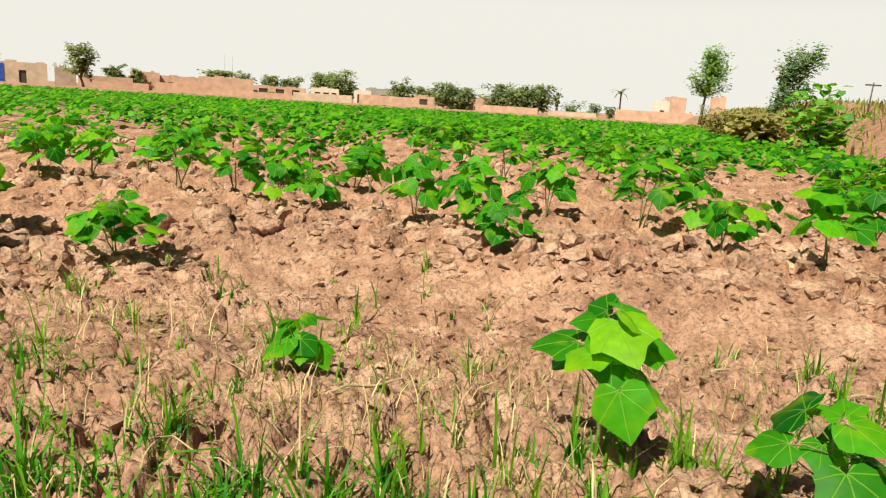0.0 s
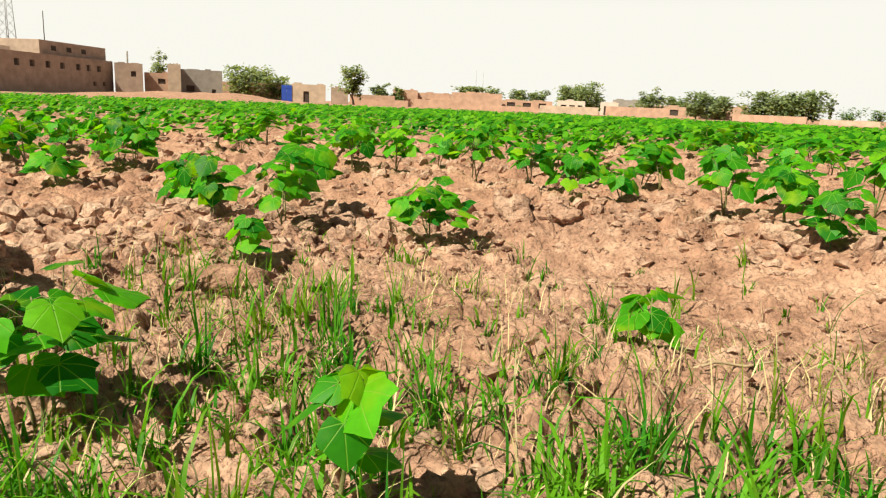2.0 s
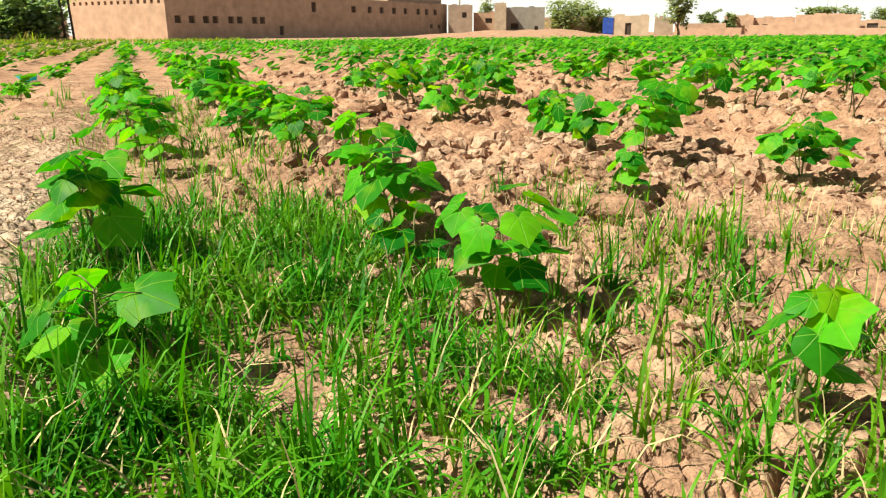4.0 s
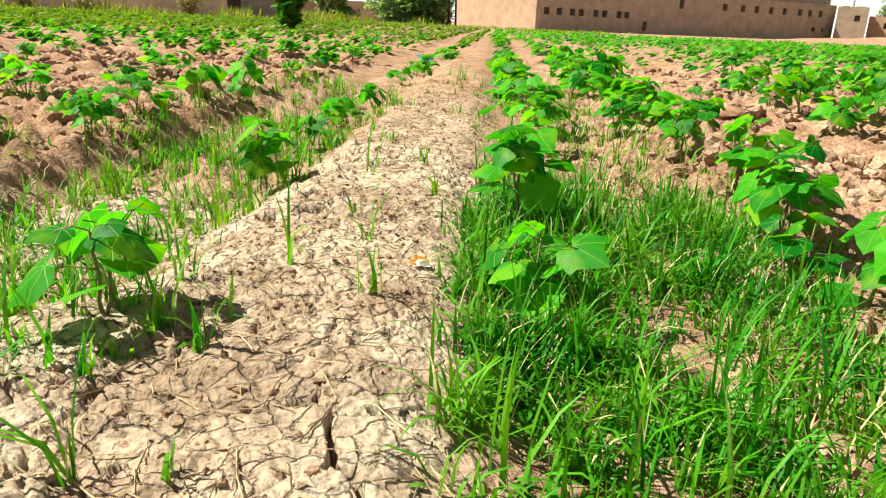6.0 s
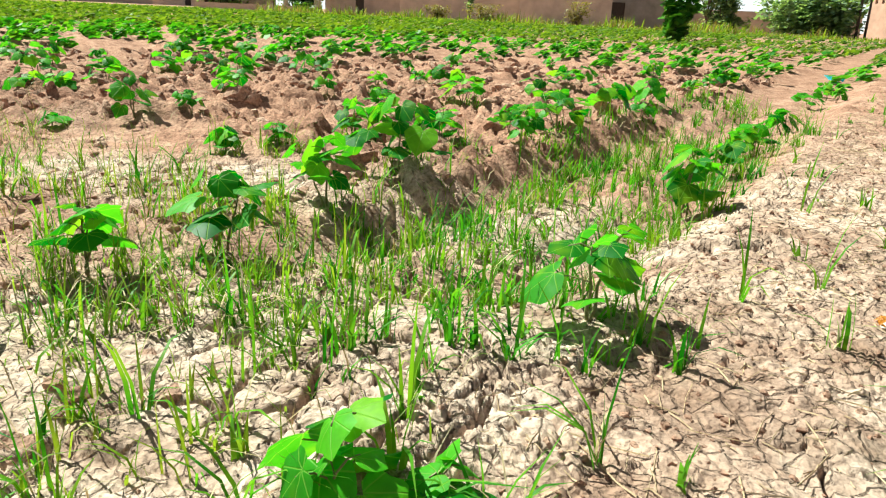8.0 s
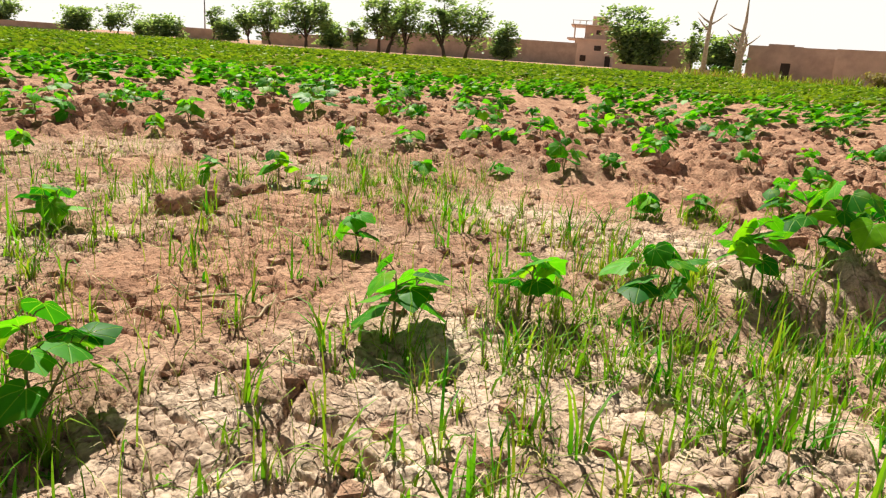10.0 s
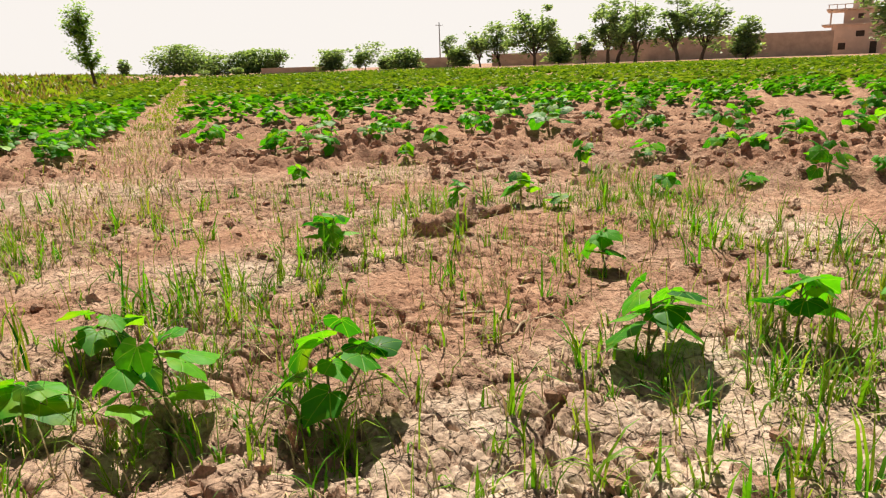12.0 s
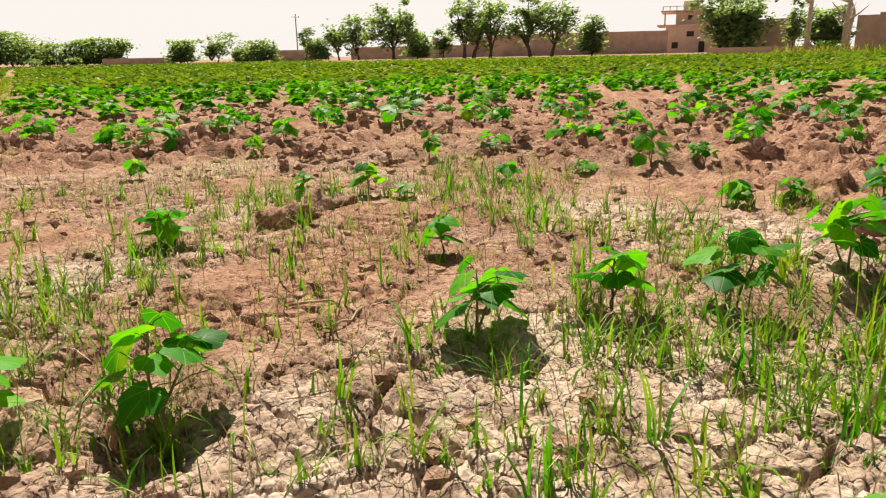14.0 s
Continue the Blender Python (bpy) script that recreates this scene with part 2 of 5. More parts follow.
def fbm(x, y, seed=0, octaves=4):
    out, amp = 0, 0.5
    for k in range(octaves):
        out = out + amp * vnoise(x * 2**k, y * 2**k, seed + k)
        amp *= 0.5
    return out


def sstep(a, b, x):
    t = np.clip((x - a) / (b - a), 0, 1)
    return t * t * (3 - 2 * t)


def blocks(x, y, size, seed, gap, tilt, uneven):
    """Broken earth: blocks about size wide, each with its own height and slant (0..1), and open joints between them."""
    x, y = x / size, y / size
    ix, iy = np.floor(x), np.floor(y)
    f1, f2 = np.full(x.shape, 9.0), np.full(x.shape, 9.0)
    who, ox, oy = np.zeros(x.shape), np.zeros(x.shape), np.zeros(x.shape)
    for dx in (-1, 0, 1):
        for dy in (-1, 0, 1):
            cx, cy = ix + dx, iy + dy
            h = hash2(cx, cy, seed)
            px, py = x - cx - 0.08 - 0.84 * h, y - cy - 0.08 - 0.84 * hash2(cx, cy, seed + 5)
            d = np.hypot(px, py)
            near = d < f1
            f2 = np.where(near, f1, np.minimum(f2, d))
            who, ox, oy, f1 = np.where(near, h, who), np.where(near, px, ox), np.where(near, py, oy), np.where(near, d, f1)
    a, b = (who * 7.31) % 1.0, (who * 13.7) % 1.0
    top = 1 - uneven + uneven * ((who * 29.3) % 1.0) + tilt * ((a - 0.5) * ox + (b - 0.5) * oy)
    return top * sstep(0.0, gap, f2 - f1)


ROWS_NORTH = [-0.56, 0.2, 1.3, 2.2, 3.3, 4.15] + [5.15 + 0.92 * k for k in range(90)]
ROWS_SOUTH = [-1.45, -2.38, -3.38, -4.4, -5.5] + [-6.45 - 0.95 * k for k in range(90)]


def along(x, y):
    """Along the earth bank (to the west) and across it (to the north)."""
    return -0.925 * x + 0.38 * y, 0.38 * x + 0.925 * y


def foot_path(x, y):
    """Distance east of the trodden path that leaves to the south."""
    return x + 0.67 - 0.203 * (y + 6.4)


def east_bank(x, y):
    """Metres inside the grassy bank that closes the field to the east."""
    north = x - (7.2 + np.clip(y - 13, 0, 200) * 0.29)
    south = foot_path(x, y) - 3.6
    return np.where(y > 0, north, np.where(y < -13, south, np.minimum(north, x - 5.5)))


def ploughed(x, y):
    u, v = along(x, y)
    w = 0.35 * (fbm(x * 1.3, y * 1.3, 3) - 0.5)
    north = np.maximum(sstep(2.8, 3.1, v + w), sstep(2.0, 3.0, u + 2 * w) * sstep(-0.1, 0.3, v + w))
    south = np.maximum.reduce([
        sstep(1.2, 2.3, u + w - 0.7 * sstep(-2.6, -3.1, v) * sstep(-4.6, -4.1, v)) * sstep(-2.0, -2.5, v + w),
        sstep(-4.9, -5.6, v + w) * sstep(-0.1, 0.7, u + w),
        sstep(-5.9, -6.3, v + w),
    ])
    south = south * (1 - np.exp(-(((u - 1.4) / 0.6) ** 2 + ((v + 6.3) / 0.35) ** 2) * 1.5))
    south = south * np.where(y < -5.2, sstep(0.2, 0.36, np.abs(foot_path(x, y))), 1)
    return np.clip(north + south, 0, 1) * sstep(0.2, -0.6, east_bank(x, y))


# hollows on the shaded side of plants on the cracked mud
HOLLOWS = [(-1.31, -2.05), (-1.70, -1.92), (-1.99, -1.72), (-0.55, -2.21), (-0.25, -2.37), (-0.18, -2.82), (-1.0, -1.06)]


def terrain(x, y):
    """Height of the ground, and how much of it is pale mud."""
    x, y = np.asarray(x, float), np.asarray(y, float)
    u, v = along(x, y)
    far = np.hypot(x, y)
    z = 0.05 * (fbm(x * 0.9, y * 0.9, 21) - 0.47) + 0.02 * (fbm(x * 4, y * 4, 22) - 0.47)
    # earth bank between the two halves of the field
    wob = 0.05 * (fbm(u * 1.5, v * 0 + 3, 31) - 0.47)
    across = v + 1.0 + wob
    spread = np.where(across < 0, 0.42 + 0.55 * sstep(1.7, 0.8, u), 0.46)
    bank = sstep(1, 0.38, np.abs(across) / spread) * sstep(0.15, 0.85, u)
    z = z * (1 - 0.45 * bank) + 0.075 * bank
    z = z - 0.05 * np.exp(-(((v + 1.55) / 0.14) ** 2)) * sstep(1.3, 2.2, u)
    z = z - 0.08 * np.exp(-(((v + 1.88) / 0.13) ** 2)) * sstep(2.2, 2.8, u) * sstep(9, 6, u)
    # the sunken strip north of the bank, deepest before the ploughed rows
    edge = v + 0.25 * (fbm(u * 1.4, v * 1.4, 33) - 0.47)
    z = z - 0.165 * sstep(1.4, 1.95, edge) * sstep(3.05, 2.5, edge) * sstep(-1.5, 0.3, u) * (1 - 0.5 * sstep(2.9, 4.0, u)) * sstep(7.5, 5.0, u)
    z = z - 0.07 * sstep(-0.1, 0.3, edge) * sstep(1.75, 1.3, edge) * sstep(0.7, 1.4, u) * sstep(2.7, 2.2, u)
    # the ditch before the first southern row, and the hollows
    z = z - 0.11 * np.exp(-(((v + 2.14) / 0.15) ** 2)) * sstep(1.1, 1.7, u) * sstep(6, 4, u)
    for hx, hy in HOLLOWS:
        z = z - 0.055 * np.exp(-(((x - hx - 0.07) / 0.10) ** 2 + ((y - hy - 0.13) / 0.10) ** 2))
    # ploughed rows
    plough = ploughed(x, y)
    every = np.array(ROWS_NORTH[:24] + ROWS_SOUTH[:24])
    row = every[np.abs(v[..., None] - every).argmin(-1)]
    rows = np.exp(-(((v - row - 0.12 * (fbm(u * 0.7, row, 8) - 0.47)) / 0.2) ** 2))
    near = sstep(30, 16, far)
    z = z + plough * near * (np.where(v > -1, 0.065, 0.045) * rows + 0.015)
    # turned soil, broken into blocks and crumbs
    wx = x + 0.09 * (vnoise(x * 4, y * 4, 40) - 0.5) + 0.04 * (vnoise(x * 11, y * 11, 41) - 0.5) + 0.016 * (vnoise(x * 31, y * 31, 43) - 0.5)
    wy = y + 0.09 * (vnoise(x * 4, y * 4, 39) - 0.5) + 0.04 * (vnoise(x * 11, y * 11, 42) - 0.5) + 0.016 * (vnoise(x * 31, y * 31, 44) - 0.5)
    ragged = fbm(x * 11, y * 11, 45, 5) - 0.47
    for size, amp in ((0.23, 0.07), (0.11, 0.04), (0.05, 0.016)):
        z = z + amp * (blocks(wx, wy, size, 50 + size * 100, 0.32, 1.5, 0.9) - 0.4) * plough * near * sstep(0.28, 0.5, fbm(x * 2.6, y * 2.6, 46 + 10 * size))
    z = z + 0.09 * ragged * plough * near
    loose = (1 - plough) * sstep(14, 6, far)
    # crumbled ground
    muddy = sstep(-1.1, -1.35, v) * sstep(2.7, 1.9, u) * sstep(-6.3, -5.6, v)
    north = sstep(-0.45, 0.0, v)
    patch = fbm(x * 1.9, y * 1.9, 62)
    crumbly = loose * np.clip(north * (0.45 + 0.9 * sstep(0.36, 0.56, patch)) + bank * (0.16 + 0.3 * sstep(0.44, 0.56, patch)) + muddy * (0.05 + 0.22 * sstep(0.50, 0.60, patch)) + 0.5 * sstep(-1.3, -1.6, v) * (1 - muddy), 0, 1.3) * (1 - 0.6 * np.exp(-(((x + 0.75) / 0.5) ** 2 + ((y - 2.2) / 0.35) ** 2)))
    for size, amp in ((0.15, 0.042), (0.07, 0.032), (0.034, 0.014)):
        z = z + amp * (blocks(wx, wy, size, 60 + size * 90, 0.26, 1.4, 0.9) - 0.4) * crumbly
    z = z + 0.03 * ragged * crumbly + 0.012 * ragged * loose * (1 - 0.7 * muddy)
    z = z + 0.011 * (blocks(wx, wy, 0.022, 67, 0.3, 1.4, 0.95) - 0.5) * loose * np.maximum(bank, 0.3 * muddy) * sstep(0.30, 0.48, fbm(x * 2.4, y * 2.4, 68))
    # crusts of dried mud, cracked into plates
    crust = bank * sstep(0.50, 0.55, fbm(x * 2.6, y * 2.6, 71)) * sstep(4.0, 2.0, u)
    mud = muddy * (0.22 + 2.4 * (fbm(x * 1.5, y * 1.5, 72) - 0.42) + 0.35 * sstep(-2.5, -2.0, v)) + 0.62 * bank * sstep(7, 2, u) + 0.4 * crust + 0.22 * loose * fbm(x * 1.4, y * 1.4, 73)
    for cx, cy, rx, ry, less in ((-0.2, -2.1, 0.6, 0.7, 0.5), (-0.95, -2.5, 0.4, 0.35, 0.8)):     # redder mounds
        mud = mud * (1 - less * np.exp(-(((x - cx) / rx) ** 2 + ((y - cy) / ry) ** 2)))
    mud = np.clip(mud, 0, 1)
    plates = loose * np.clip(muddy * (1 - 0.7 * sstep(0.52, 0.64, patch)) + 0.9 * crust + 0.45 * north * sstep(0.52, 0.40, patch), 0, 1)
    split = sstep(0.34, 0.56, fbm(x * 3.1, y * 3.1, 78))
    fine_split = sstep(0.36, 0.60, fbm(x * 5, y * 5, 79))
    z = z + plates * (0.062 * (blocks(wx, wy, 0.15, 75, 0.03 + 0.10 * split, 0.12, 0.06) - 0.94) * (0.2 + 0.8 * split) + 0.024 * fine_split * (blocks(wx + 3, wy, 0.06, 76, 0.05 + 0.14 * fine_split, 0.15, 0.10) - 0.85))
    # grassy bank to the east
    e = east_bank(x, y)
    high = np.where(y > 0, 1.5, 0.62)
    z = z + high * sstep(0, 3.0, e) * (0.75 + 0.5 * fbm(x * 0.35, y * 0.35, 91)) + 0.15 * sstep(0, 1, e) * fbm(x * 1.5, y * 1.5, 92)
    # heaps of earth along the far edge
    heaps = np.exp(-(((u - 98) / 9) ** 2 + ((v - 55) / 14) ** 2)) * 2.2 * fbm(x * 0.12, y * 0.12, 95)
    z = z + heaps
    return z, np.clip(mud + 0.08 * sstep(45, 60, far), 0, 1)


def ground_z(x, y):
    return float(terrain(np.array([x]), np.array([y]))[0][0])


def build_ground():
    centre = np.array([-0.35, -0.6])

    def rings(r, ang):
        A, Rr = np.meshgrid(ang, r)
        return centre[0] + Rr * np.cos(A), centre[1] + Rr * np.sin(A)

    # the side that is looked at is finest; beyond 7 m every other spoke ends
    ang = np.radians(np.concatenate([np.linspace(42, 288, 1120), np.linspace(288, 402, 82)[1:-1]]))
    inner, outer = [0.1, 0.18, 0.26, 0.34], []
    while inner[-1] < 7.0:
        inner.append(inner[-1] * (1.0066 if inner[-1] > 0.45 else 1.03))
    r = inner[-1]
    while r < 3000:
        r *= 1.0115 if r < 14 else 1.06
        outer.append(r)
    n, k, m = len(ang), len(inner), len(outer)
    x0, y0 = rings(np.array(inner), ang)
    x1, y1 = rings(np.array(outer), ang[::2])
    x, y = np.concatenate([x0.ravel(), x1.ravel(), centre[:1]]), np.concatenate([y0.ravel(), y1.ravel(), centre[1:]])
    z, mud = terrain(x, y)
    tris = []
    for rows, wide, first in ((k, n, 0), (m, n // 2, k * n)):
        i, j = np.meshgrid(np.arange(rows - 1), np.arange(wide), indexing="ij")
        a, b = first + i * wide + j, first + i * wide + (j + 1) % wide
        tris += [np.stack([a, a + wide, b + wide], -1).reshape(-1, 3), np.stack([a, b + wide, b], -1).reshape(-1, 3)]
    j = np.arange(n // 2)
    a0, a1, a2 = ((k - 1) * n + (2 * j + q) % n for q in (0, 1, 2))
    b0, b1 = k * n + j, k * n + (j + 1) % (n // 2)
    tris += [np.stack(q, -1) for q in ((a0, b0, a1), (a1, b0, b1), (a1, b1, a2))]
    j = np.arange(n)
    tris.append(np.stack([np.full(n, len(x) - 1), j, (j + 1) % n], -1))
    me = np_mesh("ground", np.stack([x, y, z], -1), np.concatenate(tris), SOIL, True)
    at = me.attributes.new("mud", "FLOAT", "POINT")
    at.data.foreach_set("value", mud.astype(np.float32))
    return tagged(new("ground", me), "dry cracked reddish field soil with ploughed clods and a low earth bank", "ground", kind="structure")


build_ground()


# ---------------------------------------------------------------- cotton plants
def leaf_mesh(name, lobes, seed):
    """A broad heart-shaped leaf with three shallow pointed lobes; the stalk joins at the origin, the tip points to +y."""
    rg = random.Random(seed)
    round_half = [(0.0, 0.02), (0.12, -0.13), (0.29, -0.17), (0.46, -0.08), (0.56, 0.09), (0.59, 0.27), (0.55, 0.43), (0.45, 0.58), (0.31, 0.74), (0.14, 0.89)]
    lobed_half = [(0.0, 0.04), (0.13, -0.15), (0.33, -0.17), (0.52, -0.02), (0.50, 0.16), (0.60, 0.36), (0.66, 0.52), (0.47, 0.52), (0.29, 0.66), (0.15, 0.88)]
    half = [(a[0] + (b[0] - a[0]) * lobes, a[1] + (b[1] - a[1]) * lobes) for a, b in zip(round_half, lobed_half)]
    rim = half + [(0.0, 1.03)] + [(-x, y) for x, y in half[:0:-1]]
    rim = [(x * rg.uniform(0.96, 1.05), y + rg.uniform(-0.02, 0.02)) for x, y in rim]
    curl, fold, droop, wave = rg.uniform(0.15, 0.5), rg.uniform(0.0, 0.16), rg.uniform(0.10, 0.30), rg.uniform(0, 6.28)

    def lift(x, y):
        return fold * abs(x) - curl * x * x - droop * y * y + 0.035 * math.sin(5 * math.atan2(x, y - 0.2) + wave) * math.hypot(x, y - 0.2)

    bm = bmesh.new()
    mid = bm.verts.new((0, 0.25, lift(0, 0.25)))
    inner, outer = [], []
    for x, y in rim:
        ix, iy = x * 0.56, 0.25 + (y - 0.25) * 0.56
        inner.append(bm.verts.new((ix, iy, lift(ix, iy))))
        outer.append(bm.verts.new((x, y, lift(x, y) + rg.uniform(-0.02, 0.02))))
    k = len(rim)
    for i in range(k):
        j = (i + 1) % k
        bm.faces.new((mid, inner[i], inner[j]))
        bm.faces.new((inner[i], outer[i], outer[j], inner[j]))
    for f in bm.faces:
        f.smooth = True
    me = bpy.data.meshes.new(name)
    bm.to_mesh(me)
    bm.free()
    me.materials.append(LEAF)
    return me


LEAVES = [leaf_mesh("leaf", lobes, s) for s, lobes in enumerate((0.0, 0.3, 0.6, 0.15, 0.85, 0.45))]


def cotton_plant(x, y, h, r, seed, label):
    """A young cotton plant: stems, and broad leaves on stalks."""
    rg = random.Random(seed)
    z = ground_z(x, y)
    plant = tagged(new("cotton_plant"), label, "cotton plant", "cotton plants of the field")
    plant.location = (x, y, z)
    count = max(6, min(27, int(5 + 330 * h * r + 14 * (h - 0.12))))
    size = 0.070 + 0.024 * min(1, h / 0.3)
    if r < 0.1 and h > 0.18:          # thin plants carry few, large leaves
        count, size = count // 2 + 3, size * 0.88
    stem = bmesh.new()
    shoots = 1 if r < 0.09 else 2 if r < 0.15 else 3
    nodes = []
    for s in range(shoots):
        a = rg.uniform(0, 6.28)
        lean = 0 if s == 0 else r * rg.uniform(0.35, 0.7)
        tall = h * (1 if s == 0 else rg.uniform(0.7, 0.95))
        foot = Vector((rg.uniform(-0.015, 0.015) * s, rg.uniform(-0.015, 0.015) * s, -0.02))
        pts = [foot + Vector((math.cos(a) * lean * f**1.3 + rg.uniform(-0.006, 0.006), math.sin(a) * lean * f**1.3 + rg.uniform(-0.006, 0.006), (tall * 0.9 + 0.02) * f)) for f in (0, 0.25, 0.5, 0.75, 1)]
        tube(stem, pts, [0.0045, 0.004, 0.0034, 0.0027, 0.0016], 5)
        nodes.append(pts)
    for k in range(count):
        pts = nodes[k % shoots]
        f = 1 - 0.58 * (1 - (k + rg.random()) / count) ** 1.5
        i = min(3, int(f * 4))
        base = pts[i].lerp(pts[i + 1], f * 4 - i)
        yaw = k * 2.4 + rg.uniform(-0.5, 0.5)
        out = max(0.015, (r * 1.15 - 0.35 * size)) * (1.1 - 0.55 * f**3) * rg.uniform(0.35, 1.0)
        end = base + Vector((math.cos(yaw) * out, math.sin(yaw) * out, 0.04 * rg.uniform(0.1, 1.0) * h / 0.2))
        if end.z > h:
            end.z = h * rg.uniform(0.92, 1)
        tube(stem, [base, base.lerp(end, 0.5) + Vector((0, 0, 0.008)), end], [0.0019, 0.0016, 0.0013], 3)
        leaf = new("leaf", rg.choice(LEAVES))
        leaf.parent = plant
        s = size * rg.uniform(0.7, 1.22) * (1 if f < 0.92 else 0.72)
        away = Vector((math.cos(yaw), math.sin(yaw), 0))
        face = (sun_from * 0.45 + Vector((0, 0, 0.6)) + away * rg.uniform(0.0, 0.75) + Vector([rg.uniform(-0.5, 0.5) for _ in range(3)])).normalized()
        tip = away + Vector((rg.uniform(-0.4, 0.4), rg.uniform(-0.4, 0.4), -0.45))
        tip = (tip - face * tip.dot(face)).normalized()
        turn = Matrix((tip.cross(face), tip, face)).transposed().to_4x4()
        leaf.matrix_local = Matrix.Translation(end - tip * 0.2 * s) @ turn @ Matrix.Diagonal((s, s, s, 1))
    part("stem", stem, STEM, plant, "thin brownish green stems with leaf stalks")
    return plant


NEAR_NORTH = [
    (-1.50, 3.17, 0.32, 0.2), (0.34, 1.34, 0.3, 0.125), (-0.37, 1.86, 0.17, 0.1), (0.66, 1.09, 0.171, 0.121), (-0.15, 3.61, 0.34, 0.15),
    (0.25, 3.19, 0.273, 0.192), (0.11, 3.55, 0.282, 0.118), (0.60, 4.17, 0.35, 0.17), (1.10, 3.96, 0.4, 0.2), (1.41, 3.98, 0.27, 0.15),
    (1.24, 3.12, 0.214, 0.121), (1.58, 2.90, 0.352, 0.143), (2.20, 3.59, 0.348, 0.169), (-2.62, 4.53, 0.312, 0.191), (-2.28, 4.54, 0.31, 0.18),
    (-1.64, 4.27, 0.359, 0.198), (-1.20, 4.01, 0.229, 0.153), (-0.96, 4.03, 0.255, 0.182), (-0.66, 3.83, 0.156, 0.137), (-0.68, 5.83, 0.29, 0.19),
    (-0.14, 5.63, 0.227, 0.177),
]
NEAR_BANK = [
    (-2.20, 2.98, 0.42, 0.16), (-1.76, 2.04, 0.159, 0.074), (-3.05, 3.25, 0.26, 0.18), (-2.17, 2.39, 0.231, 0.101), (-3.52, 2.97, 0.08, 0.09),
    (-1.98, 1.07, 0.33, 0.17), (-2.41, 1.29, 0.251, 0.161), (-1.40, 0.88, 0.31, 0.16), (-1.70, 0.89, 0.198, 0.099), (-0.69, 0.73, 0.21, 0.088),
    (-1.57, 0.05, 0.19, 0.12), (-2.14, 0.26, 0.32, 0.12), (-3.80, 1.05, 0.31, 0.21), (-5.66, 1.73, 0.31, 0.18), (-3.68, 1.55, 0.241, 0.141),
    (-5.53, 2.39, 0.25, 0.21), (-2.44, 2.57, 0.192, 0.141),
]
NEAR_SOUTH = [
    (-1.31, -2.05, 0.18, 0.11), (-1.70, -1.92, 0.19, 0.11), (-1.99, -1.72, 0.21, 0.11), (-2.47, -1.59, 0.23, 0.12), (-2.96, -1.46, 0.29, 0.19),
    (-3.65, -1.86, 0.22, 0.12), (-3.53, -1.41, 0.21, 0.14), (-5.17, -1.56, 0.22, 0.16), (-4.30, -0.89, 0.21, 0.23), (-3.24, -2.34, 0.12, 0.10),
    (-3.40, -2.16, 0.10, 0.08), (-1.56, -0.75, 0.165, 0.13), (-1.00, -1.06, 0.15, 0.10), (-1.00, -0.93, 0.10, 0.07),
    (-2.84, -0.38, 0.26, 0.10), (-3.69, -0.09, 0.16, 0.11), (-0.55, -2.21, 0.21, 0.11), (-0.25, -2.37, 0.18, 0.13), (-0.18, -2.82, 0.16, 0.10),
]
FAR_SOUTH = [
    (0.0, -2.48, 0.10, 0.07), (-1.11, -3.56, 0.14, 0.10), (-1.72, -2.65, 0.13, 0.07), (-1.95, -3.97, 0.13, 0.06), (-2.24, -3.82, 0.16, 0.08),
    (-2.29, -3.58, 0.08, 0.06), (-1.58, -5.29, 0.12, 0.08), (-2.48, -5.56, 0.10, 0.08), (-2.98, -3.53, 0.09, 0.08), (-3.45, -3.38, 0.06, 0.07),
    (-3.76, -4.39, 0.14, 0.14), (-4.63, -4.50, 0.11, 0.23), (-5.00, -4.14, 0.21, 0.16), (-6.70, -4.38, 0.15, 0.18), (-6.51, -3.84, 0.12, 0.23),
    (-4.05, -7.10, 0.20, 0.15), (-3.09, -7.26, 0.24, 0.17), (-2.65, -7.69, 0.24, 0.20), (-1.63, -7.97, 0.23, 0.26), (-5.30, -3.39, 0.08, 0.09),
]
PLACED = NEAR_NORTH + NEAR_BANK + NEAR_SOUTH + FAR_SOUTH
protos = {}
for n, (x, y, h, r) in enumerate(PLACED):
    words = "small cotton seedling with few broad leaves on dry soil" if h < 0.15 else "young green cotton plant with broad lobed leaves" if h < 0.27 else "bushy green cotton plant with many broad lobed leaves"
    protos[n] = cotton_plant(x, y, h, r, 100 + n, words)


